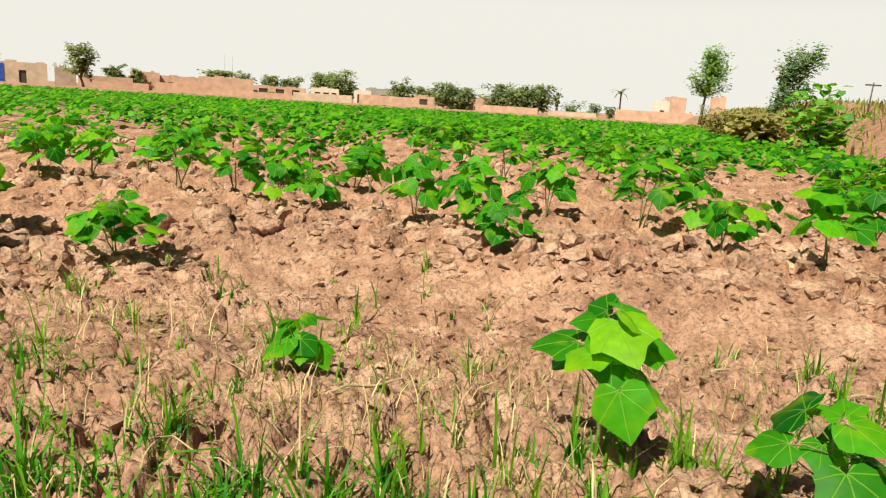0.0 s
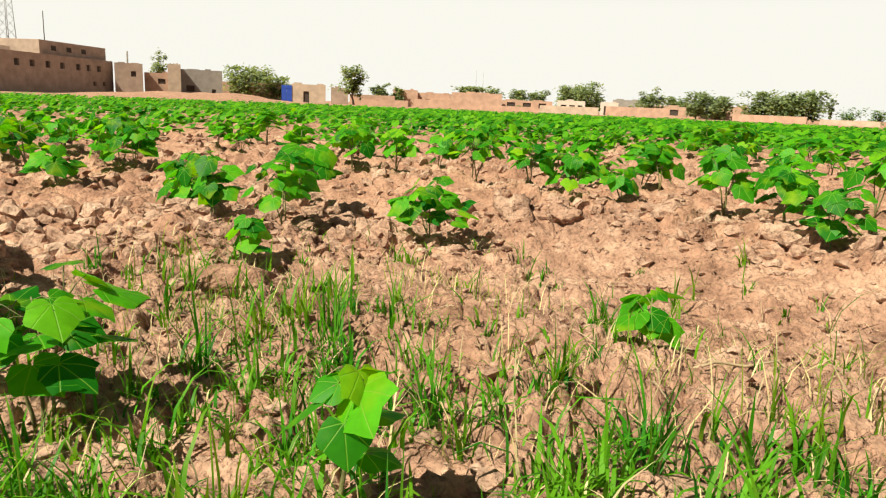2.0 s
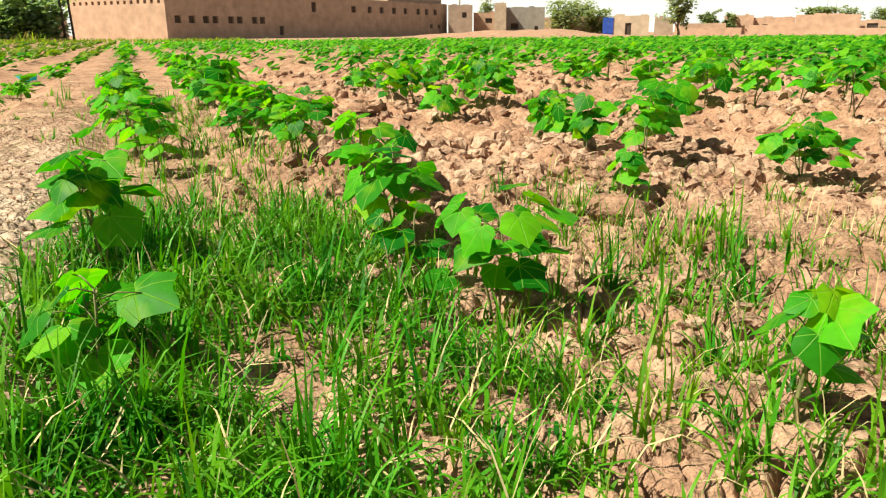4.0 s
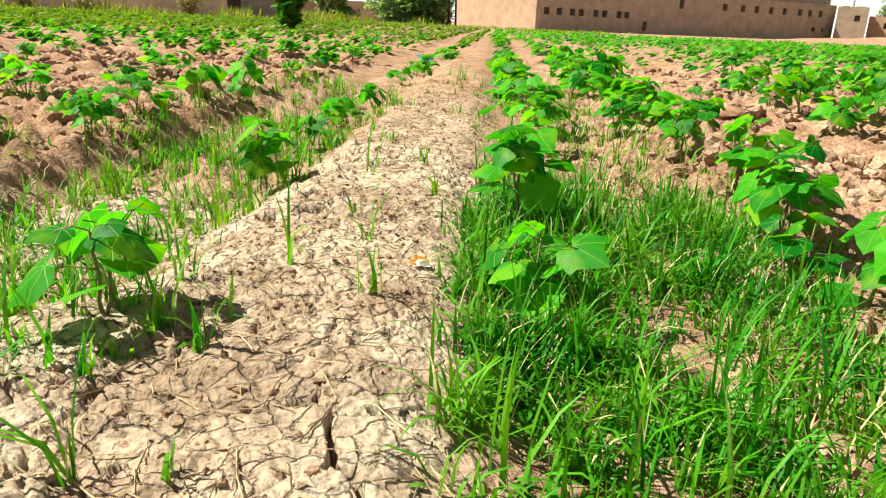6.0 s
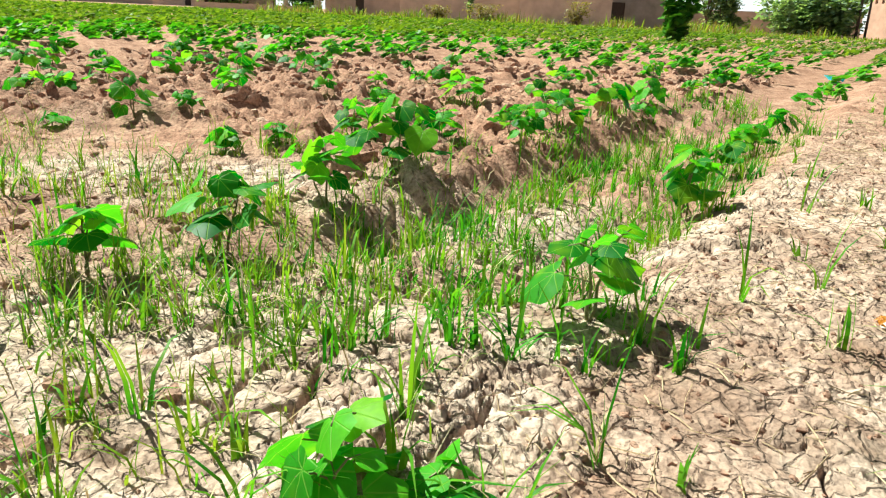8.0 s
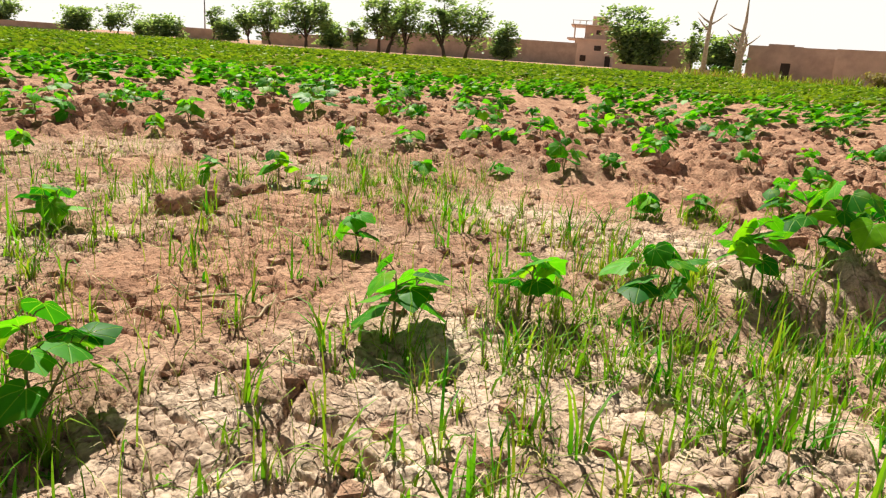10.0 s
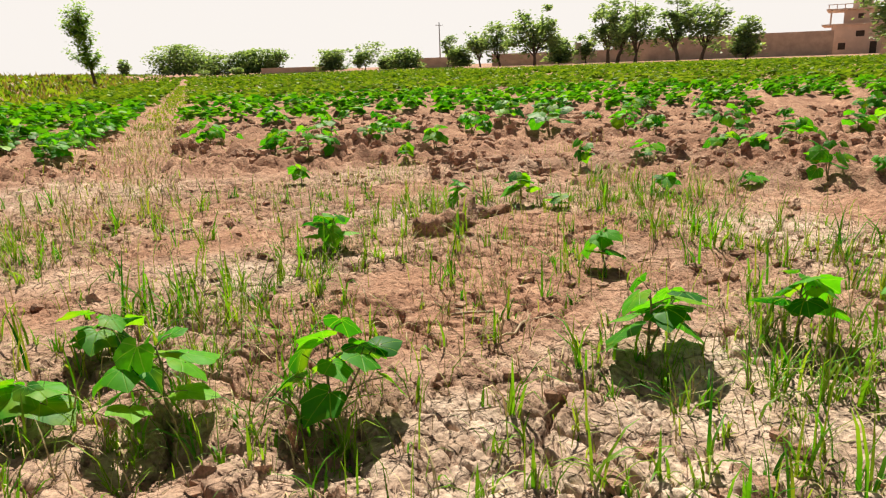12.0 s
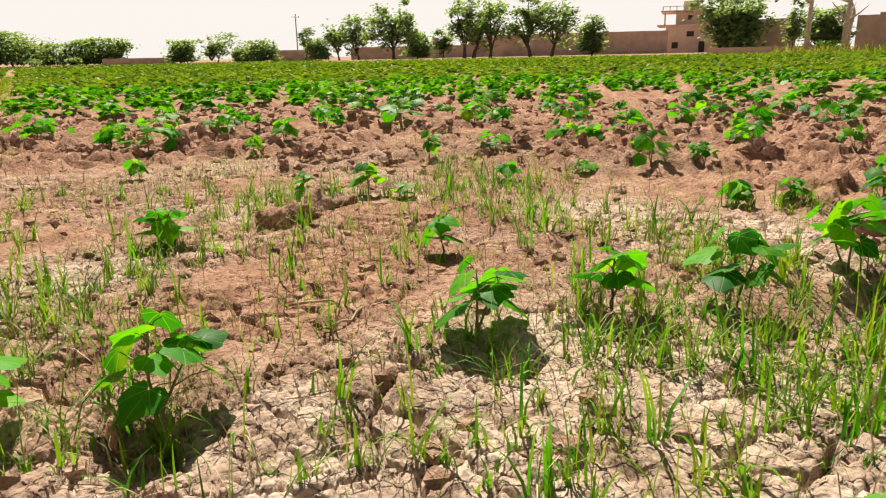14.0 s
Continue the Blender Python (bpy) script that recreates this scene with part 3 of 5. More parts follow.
def field_positions():
    """Where the sown rows carry plants: x, y, height, spread."""
    rg = np.random.default_rng(5)
    rows = []
    for v in ROWS_NORTH:
        u = np.arange(-35, 75, 0.27) + rg.uniform(-0.11, 0.11, len(np.arange(-35, 75, 0.27)))
        keep = rg.random(len(u)) < 0.10 + 0.22 * (v > 9) + 0.6 * sstep(0.40, 0.54, fbm(u * 0.9, u * 0 + 7 * v, 140))
        rows.append(np.stack([u, v + rg.normal(0, 0.07, len(u)) + 0.12 * (fbm(u * 0.7, u * 0 + v, 8) - 0.47), rg.uniform(0.19, 0.36, len(u))], -1)[keep])
    for v in ROWS_SOUTH:
        u = np.arange(-60, 75, 0.33) + rg.uniform(-0.14, 0.14, len(np.arange(-60, 75, 0.33)))
        keep = rg.random(len(u)) < 0.5 + 0.4 * (v < -11)
        rows.append(np.stack([u, v + rg.normal(0, 0.11, len(u)), rg.uniform(0.11, 0.25, len(u))], -1)[keep])
    p = np.vstack(rows)
    u, v, h = p.T
    x, y = -0.925 * u + 0.38 * v, 0.38 * u + 0.925 * v
    # east of the trodden path the rows run along it
    k = []
    for off in (0.55, 1.35, 2.15, 2.95):
        s = np.arange(-60, -7.2, 0.29) + rg.uniform(-0.12, 0.12, len(np.arange(-60, -7.2, 0.29)))
        k.append(np.stack([-0.67 + 0.203 * (s + 6.4) + off + rg.normal(0, 0.05, len(s)), s, rg.uniform(0.15, 0.28, len(s))], -1))
    k = np.vstack(k)
    side = (y < -5.5) & (foot_path(x, y) > -0.35)
    x, y, h = np.concatenate([x[~side], k[:, 0]]), np.concatenate([y[~side], k[:, 1]]), np.concatenate([h[~side], k[:, 2]])
    u, v = along(x, y)
    dist = np.hypot(x + 0.3, y + 0.5)
    ok = (east_bank(x, y) < 0.1) & (dist < np.where(v < -1, 84, 66)) & (u < np.where(v < -1, 62, 50)) & (v < 62)
    ok &= (ploughed(x, y) > 0.55) | ((v > -0.8) & (v < 0.5) & (u > 3.0)) | ((v < -1.2) & (v > -1.7) & (u > 4.0))
    ok &= ~((v > -0.8) & (v < 2.9) & (u < 2.9)) & ~((v > 2.3) & (v < 3.0) & (u < 4.5))
    side = (np.degrees(np.arctan2(-(x + 0.2), y + 0.5)) + 45) % 360
    ok &= side < 245
    for px, py, _, pr in PLACED:
        ok &= np.hypot(x - px, y - py) > 0.12 + pr
    return x[ok], y[ok], h[ok], dist[ok]


fx, fy, fh, fd = field_positions()
order = np.argsort(fd)
single = order[: 300 - len(PLACED)]
keys = {"tall": [n for n, p in enumerate(PLACED) if p[2] >= 0.24 and p[3] > 0.12], "low": [n for n, p in enumerate(PLACED) if 0.12 < p[2] < 0.24 and p[3] > 0.09]}
for i in single:
    n = rnd.choice(keys["tall" if fh[i] > 0.23 else "low"])
    s = fh[i] / PLACED[n][2] * rnd.uniform(0.95, 1.1)
    copy_thing(protos[n], Matrix.LocRotScale((fx[i], fy[i], ground_z(fx[i], fy[i])), Euler((0, 0, rnd.uniform(0, 6.28))), (s, s, s * rnd.uniform(0.9, 1.05))))


def leaf_cloud(name, base, yaw, dip, size, mat, detail, sunward=0.0):
    """Many simple leaves in one mesh."""
    if detail:
        flat = np.array([(0, 0, 0), (0.42, -0.1, -0.03), (0.53, 0.38, -0.07), (0, 1, -0.12), (-0.53, 0.38, -0.07), (-0.42, -0.1, -0.03)], float)
        tris = np.array([(0, 1, 2), (0, 2, 3), (0, 3, 4), (0, 4, 5)])
    else:
        flat = np.array([(0.3, -0.1, 0), (0.5, 0.45, -0.05), (0, 1, -0.1), (-0.5, 0.4, -0.05)], float)
        tris = np.array([(0, 1, 2), (0, 2, 3)])
    c, s, cd, sd = np.cos(yaw), np.sin(yaw), np.cos(dip), np.sin(dip)
    Y = np.stack([c * cd, s * cd, -sd], -1)
    X = np.stack([s, -c, 0 * s], -1)
    N = np.cross(X, Y)
    if sunward:
        wild = np.random.default_rng(len(base)).uniform(-0.45, 0.45, N.shape)
        N = N * (1 - sunward) + (np.array(sun_from) * 0.7 + [0, 0, 0.3]) * sunward + wild * sunward
        N /= np.linalg.norm(N, axis=1)[:, None]
        Y = Y - N * (Y * N).sum(1)[:, None]
        Y /= np.linalg.norm(Y, axis=1)[:, None]
        X = np.cross(Y, N)
    v = base[:, None] + size[:, None, None] * (flat[None, :, :1] * X[:, None] + flat[None, :, 1:2] * Y[:, None] + flat[None, :, 2:] * N[:, None])
    f = (tris[None] + (np.arange(len(base)) * len(flat))[:, None, None]).reshape(-1, 3)
    return np_mesh(name, v.reshape(-1, 3), f, mat)


def sown_field(name, sel, leaves, big, detail, label, mat=None):
    rg = np.random.default_rng(9 + leaves)
    x, y, h = fx[sel], fy[sel], fh[sel]
    z, _ = terrain(x, y)
    n = len(x)
    rep = lambda a: np.repeat(a, leaves)
    f = np.tile((np.arange(leaves) + 0.5) / leaves, n) + rg.uniform(-0.06, 0.06, n * leaves)
    yaw = rg.uniform(0, 6.28, n * leaves)
    out = rep(h) * 0.62 * (1.05 - 0.7 * f**2) * rg.uniform(0.3, 1, n * leaves)
    base = np.stack([rep(x) + np.cos(yaw) * out, rep(y) + np.sin(yaw) * out, rep(z) + rep(h) * (0.25 + 0.7 * f)], -1)
    me = leaf_cloud(name, base, yaw + rg.uniform(-0.5, 0.5, len(yaw)), np.radians(rg.uniform(-15, 50, len(yaw))), big * rg.uniform(0.75, 1.25, len(yaw)), mat or FIELD_LEAF, detail, 0.7)
    tagged(new(name, me), label, "cotton crop", kind="stuff")


rest = order[300 - len(PLACED):]
middle = rest[fd[rest] < 17]
distant = rest[fd[rest] >= 17]
far_off = distant[(fd[distant] >= 38) & (RNG.random(len(distant)) < 0.42)]
distant = distant[(fd[distant] < 38) & ((fd[distant] < 28) | (RNG.random(len(distant)) < 0.75))]
south_side = along(fx, fy)[1] < -1.2
sown_field("cotton_rows_middle", middle, 16, 0.105, True, "rows of leafy green cotton plants further out in the field")
sown_field("cotton_rows_distant", distant[~south_side[distant]], 8, 0.15, False, "distant rows of green cotton plants merging into a carpet")
sown_field("cotton_rows_distant", distant[south_side[distant]], 8, 0.16, False, "distant sparse rows of olive green cotton plants", DRY_BACKLIT_LEAF)
sown_field("cotton_rows_horizon", far_off[~south_side[far_off]], 8, 0.21, False, "faraway cotton rows seen as an even green band")
sown_field("cotton_rows_horizon", far_off[south_side[far_off]], 8, 0.23, False, "faraway cotton rows seen as an olive green band", DRY_BACKLIT_LEAF)


# ---------------------------------------------------------------- grass, straw, clods
def blades(name, pos, length, width, mat, label, category, lean=(0.1, 0.7), seed=1):
    """Bent tapering blades, one mesh."""
    rg = np.random.default_rng(seed)
    n = len(pos)
    yaw, lay = rg.uniform(0, 6.28, n), rg.uniform(*lean, n)
    side = np.stack([-np.sin(yaw), np.cos(yaw), 0 * yaw], -1) * width[:, None] / 2
    pts = []
    p = pos.copy()
    for k in range(4):
        pts.append(p.copy())
        a = lay * (0.35 + 0.55 * k)
        p = p + (length / 3)[:, None] * np.stack([np.cos(yaw) * np.sin(a), np.sin(yaw) * np.sin(a), np.cos(a)], -1)
    v = np.stack([pts[0] - side, pts[0] + side, pts[1] - side, pts[1] + side, pts[2] - side * 0.7, pts[2] + side * 0.7, pts[3]], 1)
    t = np.array([(0, 1, 3), (0, 3, 2), (2, 3, 5), (2, 5, 4), (4, 5, 6)])
    f = (t[None] + (np.arange(n) * 7)[:, None, None]).reshape(-1, 3)
    return tagged(new(name, np_mesh(name, v.reshape(-1, 3), f, mat, True)), label, category, kind="stuff")


def grass_density(x, y):
    u, v = along(x, y)
    patch = sstep(0.42, 0.60, fbm(x * 2.0, y * 2.0, 120)) * (0.35 + 0.65 * sstep(0.36, 0.55, fbm(x * 6.5, y * 6.5, 125)))
    d = 0.16 * sstep(-0.70, -0.55, v) * sstep(0.6, 0.3, v) * sstep(2.2, 2.8, u) * sstep(12, 5, u)
    d = np.maximum(d, (0.15 + 0.50 * patch) * sstep(-0.66, -0.4, v) * sstep(1.5, 1.0, v) * sstep(-0.9, -0.1, u) * sstep(2.9, 1.9, u))
    d = np.maximum(d, (0.035 + 0.16 * patch) * sstep(1.0, 1.3, v) * sstep(3.0, 2.2, v) * sstep(-1.5, -0.5, u) * sstep(3, 2, u))
    d = np.maximum(d, (0.18 + 0.62 * patch) * sstep(-1.22, -1.36, v) * sstep(-2.7, -2.2, v) * sstep(-1, 0.2, u) * sstep(7, 2.5, u))
    d = np.maximum(d, (0.05 + 0.62 * patch**1.4) * sstep(-2.0, -2.3, v) * sstep(-5.4, -4.2, v) * sstep(1.9, 1.3, u) * sstep(-6, -2, u))
    d = np.maximum(d, 0.35 * patch * sstep(-1.3, -1.5, v) * sstep(-2.6, -2.2, v) * sstep(-1.6, 0, u))
    d = np.maximum(d, (0.32 + 0.45 * patch) * sstep(-1.28, -1.42, v) * sstep(-2.45, -2.1, v) * sstep(1.3, 1.8, u) * sstep(5.5, 3.5, u))
    d = np.maximum(d, 0.022 * (np.abs(v + 1.0) < 0.35) * sstep(0.4, 0.8, u))
    d = np.maximum(d, 0.55 * (0.4 + 0.6 * patch) * np.exp(-(((x + 0.35) / 0.55) ** 2 + ((y + 2.35) / 0.5) ** 2)))
    for cx, cy, rx, ry, much in ((-0.75, 1.5, 0.4, 0.14, 0.5), (0.45, 1.28, 0.25, 0.10, 0.8), (-0.35, 1.0, 0.45, 0.10, 0.10), (1.1, 2.0, 0.3, 0.2, 0.3), (0.05, -2.9, 0.4, 0.6, 0.6), (0.1, -2.2, 0.25, 0.4, 0.6), (-0.5, -2.1, 0.5, 0.35, 0.55), (-0.3, -3.2, 0.6, 0.5, 0.45)):
        d = np.maximum(d, much * (0.35 + 0.65 * patch) * np.exp(-(((x - cx) / rx) ** 2 + ((y - cy) / ry) ** 2)))
    for px, py, _, _ in NEAR_SOUTH:
        d = np.maximum(d, 0.8 * np.exp(-(((x - px - 0.05) / 0.09) ** 2 + ((y - py - 0.05) / 0.09) ** 2)))
    return d


def clear_of_path(x, y, room):
    """Keeps what grows away from the way that is walked."""
    ok = np.ones(len(x), bool)
    for cx, cy in ((0, 0), (-0.25, -0.02), (-0.4, -0.3), (-0.35, -0.6), (-0.25, -0.88), (-0.1, -0.9)):
        ok &= np.hypot(x - cx, y - cy) > room
    return ok


def tufted(x, y, few, many, spread, tall, seed):
    """Blade roots and lengths for tufts: each has its own height and number of blades."""
    rg = np.random.default_rng(seed)
    per = rg.integers(few, many, len(x))
    gx, gy = (np.repeat(q, per) + rg.normal(0, 1, per.sum()) * np.repeat(rg.uniform(0.4, 1.6, len(x)) * spread, per) for q in (x, y))
    length = np.repeat(tall[0] + (tall[1] - tall[0]) * rg.random(len(x)) ** 1.7, per) * rg.uniform(0.3, 1.2, per.sum())
    return np.stack([gx, gy, terrain(gx, gy)[0] - 0.005], -1), length


tx, ty = RNG.uniform(-7, 1.8, 42000), RNG.uniform(-6.5, 3.6, 42000)
keep = (RNG.random(len(tx)) < grass_density(tx, ty)) & clear_of_path(tx, ty, 0.36)
gp, tall = tufted(tx[keep], ty[keep], 3, 14, 0.010, (0.055, 0.21), 3)
green = RNG.random(len(gp)) < 0.78
dead = ~green
sallow = green & (gp[:, 1] < -1.2) & (RNG.random(len(gp)) < 0.5)
green &= ~sallow
blades("olive_grass", gp[sallow], tall[sallow], RNG.uniform(0.0022, 0.006, sallow.sum()), WEED, "olive green grass tufts on the cracked mud", "grass", (0.05, 1.3), 20)
blades("grass", gp[green], tall[green], RNG.uniform(0.003, 0.0085, green.sum()), GRASS, "fresh green grass tufts sprouting from the dry soil", "grass", (0.05, 1.35), 4)
blades("dry_grass", gp[dead], tall[dead] * 0.9, RNG.uniform(0.002, 0.004, dead.sum()), DRY_GRASS, "dead yellow grass blades bent over the soil", "dry grass", (0.4, 1.3), 5)


lx, ly = RNG.uniform(-3.8, 0.2, 17500), RNG.uniform(-0.9, 1.9, 17500)
lu, lv = along(lx, ly)
lush = sstep(-0.76, -0.60, lv) * sstep(0.28, -0.15, lv) * sstep(0.55, 1.0, lu) * sstep(3.0, 1.8, lu)
lush = np.maximum(lush, 0.17 * sstep(-0.3, 0.1, lv) * sstep(1.15, 0.8, lv) * sstep(-0.2, 0.3, lu) * sstep(2.0, 1.5, lu))
lush = lush * (0.16 + 0.84 * sstep(0.38, 0.53, fbm(lx * 3.2, ly * 3.2, 121)) * (0.3 + 0.7 * sstep(0.38, 0.52, fbm(lx * 9, ly * 9, 126))))
for px, py, _, pr in NEAR_BANK:
    lush = lush * sstep(0.05, 0.13, np.hypot(lx - px - 0.04, ly - py + 0.05))
lk = (RNG.random(len(lx)) < lush) & clear_of_path(lx, ly, 0.5)
gp, tall = tufted(lx[lk], ly[lk], 6, 17, 0.018, (0.05, 0.20), 13)
faded = RNG.random(len(gp)) < 0.08
blades("faded_grass", gp[faded], tall[faded], RNG.uniform(0.0025, 0.005, faded.sum()), DRY_GRASS, "yellowed blades among the lush grass", "dry grass", (0.3, 1.4), 19)
gp, tall = gp[~faded], tall[~faded]
blades("lush_grass", gp, tall, RNG.uniform(0.0035, 0.0085, len(gp)), LUSH, "thick clumps of lush green grass beside the earth bank", "grass", (0.1, 1.75), 14)

dx, dy = RNG.uniform(-5.2, 1.2, 62000), RNG.uniform(-5.4, 2.4, 62000)
du, dv = along(dx, dy)
lk = (RNG.random(len(dx)) < 0.62 * (1 - ploughed(dx, dy)) * (0.2 + 0.8 * sstep(0.4, 0.6, fbm(dx * 2, dy * 2, 122)))) & (np.abs(dv + 1.0) > 0.3) & (np.hypot(dx + 0.25, dy + 0.45) > 0.65)
dx, dy = dx[lk], dy[lk]
gp = np.stack([dx, dy, terrain(dx, dy)[0]], -1)
olive = RNG.random(len(dx)) < 0.5
for name, pick, mat, label in (("withered_grass", ~olive, DRY_GRASS, "withered straw-coloured grass lying over the cracked mud"), ("trailing_grass", olive, WEED, "thin olive green grass trailing over the cracked mud")):
    blades(name, gp[pick], 0.03 + 0.15 * RNG.random(pick.sum()) ** 1.6, RNG.uniform(0.0014, 0.0036, pick.sum()), mat, label, "dry grass" if mat is DRY_GRASS else "grass", (0.35, 1.5), 15)


def straw_litter(count):
    rg = np.random.default_rng(17)
    x, y = rg.uniform(-7, 2.5, count), rg.uniform(-7.5, 4.2, count)
    keep = rg.random(count) < (0.30 + 0.45 * sstep(0.4, 0.6, fbm(x * 1.5, y * 1.5, 130))) * (1 - 0.6 * sstep(0.6, 1.4, along(x, y)[1]))
    bu, bv = rg.uniform(0.3, 6, 1800), rg.normal(-1.0, 0.2, 1800)
    x, y = np.concatenate([x[keep], -0.925 * bu + 0.38 * bv]), np.concatenate([y[keep], 0.38 * bu + 0.925 * bv])
    n = len(x)
    yaw, ln, w = rg.uniform(0, 6.28, n), 0.012 + 0.11 * rg.random(n) ** 2.2, rg.uniform(0.0006, 0.0014, n)
    bend = rg.uniform(-0.25, 0.25, n)
    V = []
    for k, s in enumerate((-0.5, 0.0, 0.5)):
        px, py = x + np.cos(yaw) * ln * s - np.sin(yaw) * bend * ln * s * s, y + np.sin(yaw) * ln * s + np.cos(yaw) * bend * ln * s * s
        z = terrain(px, py)[0] + 0.001 + rg.uniform(0, 0.004, n)
        V += [np.stack([px - np.sin(yaw) * w, py + np.cos(yaw) * w, z], -1), np.stack([px + np.sin(yaw) * w, py - np.cos(yaw) * w, z], -1), np.stack([px, py, z + w * 1.4], -1)]
    v = np.stack(V, 1)
    t = np.array([(0, 1, 4, 3), (1, 2, 5, 4), (2, 0, 3, 5), (3, 4, 7, 6), (4, 5, 8, 7), (5, 3, 6, 8)])
    f = (t[None] + (np.arange(n) * 9)[:, None, None]).reshape(-1, 4)
    tagged(new("straw_litter", np_mesh("straw_litter", v.reshape(-1, 3), f, STRAW)), "pale dry straw and root litter lying on the soil", "straw", kind="stuff")


straw_litter(18000)


def lump_shapes(count, fine, cut, rough):
    """Lumps of earth: balls with flats cut off, uneven all over."""
    rg = np.random.default_rng(23)
    bm = bmesh.new()
    bmesh.ops.create_icosphere(bm, subdivisions=fine, radius=1)
    v0 = np.array([v.co[:] for v in bm.verts])
    f0 = np.array([[v.index for v in f.verts] for f in bm.faces])
    bm.free()
    out = []
    for k in range(count):
        d = rg.normal(size=(9, 3))
        d /= np.linalg.norm(d, axis=1)[:, None]
        w = rg.uniform(*cut, 9)
        v = v0.copy()
        for a, b in zip(d, w):
            over = v @ a - b
            v = v - np.clip(over, 0, None)[:, None] * a * 0.85
        v = v * rg.uniform(0.75, 1.25, 3) * [1, 1, 0.7] + rg.normal(0, rough, v.shape)
        out.append(v)
    return out, f0


BIG_LUMPS = lump_shapes(8, 3, (0.3, 0.75), 0.03)
MIDDLE_LUMPS = lump_shapes(9, 2, (0.4, 0.9), 0.10)
SMALL_LUMPS = lump_shapes(10, 1, (0.45, 1.0), 0.19)


def soil_clods(count):
    """Loose crumbs and clods, thickest on the ploughed rows."""
    rg = np.random.default_rng(29)
    x, y = rg.uniform(-11, 5.5, count), rg.uniform(-10, 9, count)
    few = len(x)
    bu, bv = rg.uniform(0.4, 5.5, 2600), rg.normal(-1.0, 0.22, 2600)
    x, y = np.concatenate([x, -0.925 * bu + 0.38 * bv]), np.concatenate([y, 0.38 * bu + 0.925 * bv])
    x, y = np.concatenate([x, rg.uniform(-2.8, 2.0, 5500), rg.uniform(-3, 0.6, 2500)]), np.concatenate([y, rg.uniform(0.7, 3.8, 5500), rg.uniform(-5.5, -1.4, 2500)])
    count = len(x)
    strewn = (np.arange(count) >= few + len(bu)) * sstep(0.40, 0.55, fbm(x * 2.1, y * 2.1, 64))
    p = ploughed(x, y)
    d = np.hypot(x + 0.3, y + 0.5)
    on_bank = np.abs(along(x, y)[1] + 1.0) < 0.4
    keep = (rg.random(count) < 0.12 + 0.7 * on_bank + 0.85 * p + 0.35 * (along(x, y)[1] > 0.3) + 0.55 * strewn) & (d > 0.5) & (d < 10) & (east_bank(x, y) < 0)
    for px, py, _, _ in PLACED:
        keep &= np.hypot(x - px, y - py) > 0.05
    x, y, p, on_bank = x[keep], y[keep], p[keep], on_bank[keep]
    n = len(x)
    size = 0.006 + 0.026 * rg.random(n) ** 2.5 + 0.058 * p * rg.random(n) ** 2.3
    size = np.where(on_bank, 0.003 + 0.008 * rg.random(n) ** 2.5, size)
    z = terrain(x, y)[0] + size * 0.02
    yaw = rg.uniform(0, 6.28, n)
    for name, pick, shapes in (("soil_clods", size <= 0.041, SMALL_LUMPS), ("large_soil_clods", size > 0.041, MIDDLE_LUMPS)):
        lumps, faces = shapes
        base = np.stack(lumps)[rg.integers(0, len(lumps), pick.sum())]
        c, q = np.cos(yaw[pick])[:, None], np.sin(yaw[pick])[:, None]
        v = np.stack([base[..., 0] * c - base[..., 1] * q, base[..., 0] * q + base[..., 1] * c, base[..., 2]], -1) * size[pick][:, None, None] + np.stack([x, y, z], -1)[pick][:, None]
        f = (faces[None] + (np.arange(len(base)) * base.shape[1])[:, None, None]).reshape(-1, 3)
        tagged(new(name, np_mesh(name, v.reshape(-1, 3), f, CLOD)), "crumbled reddish brown soil clods on the ploughed rows", "soil clods", kind="stuff")


soil_clods(20500)


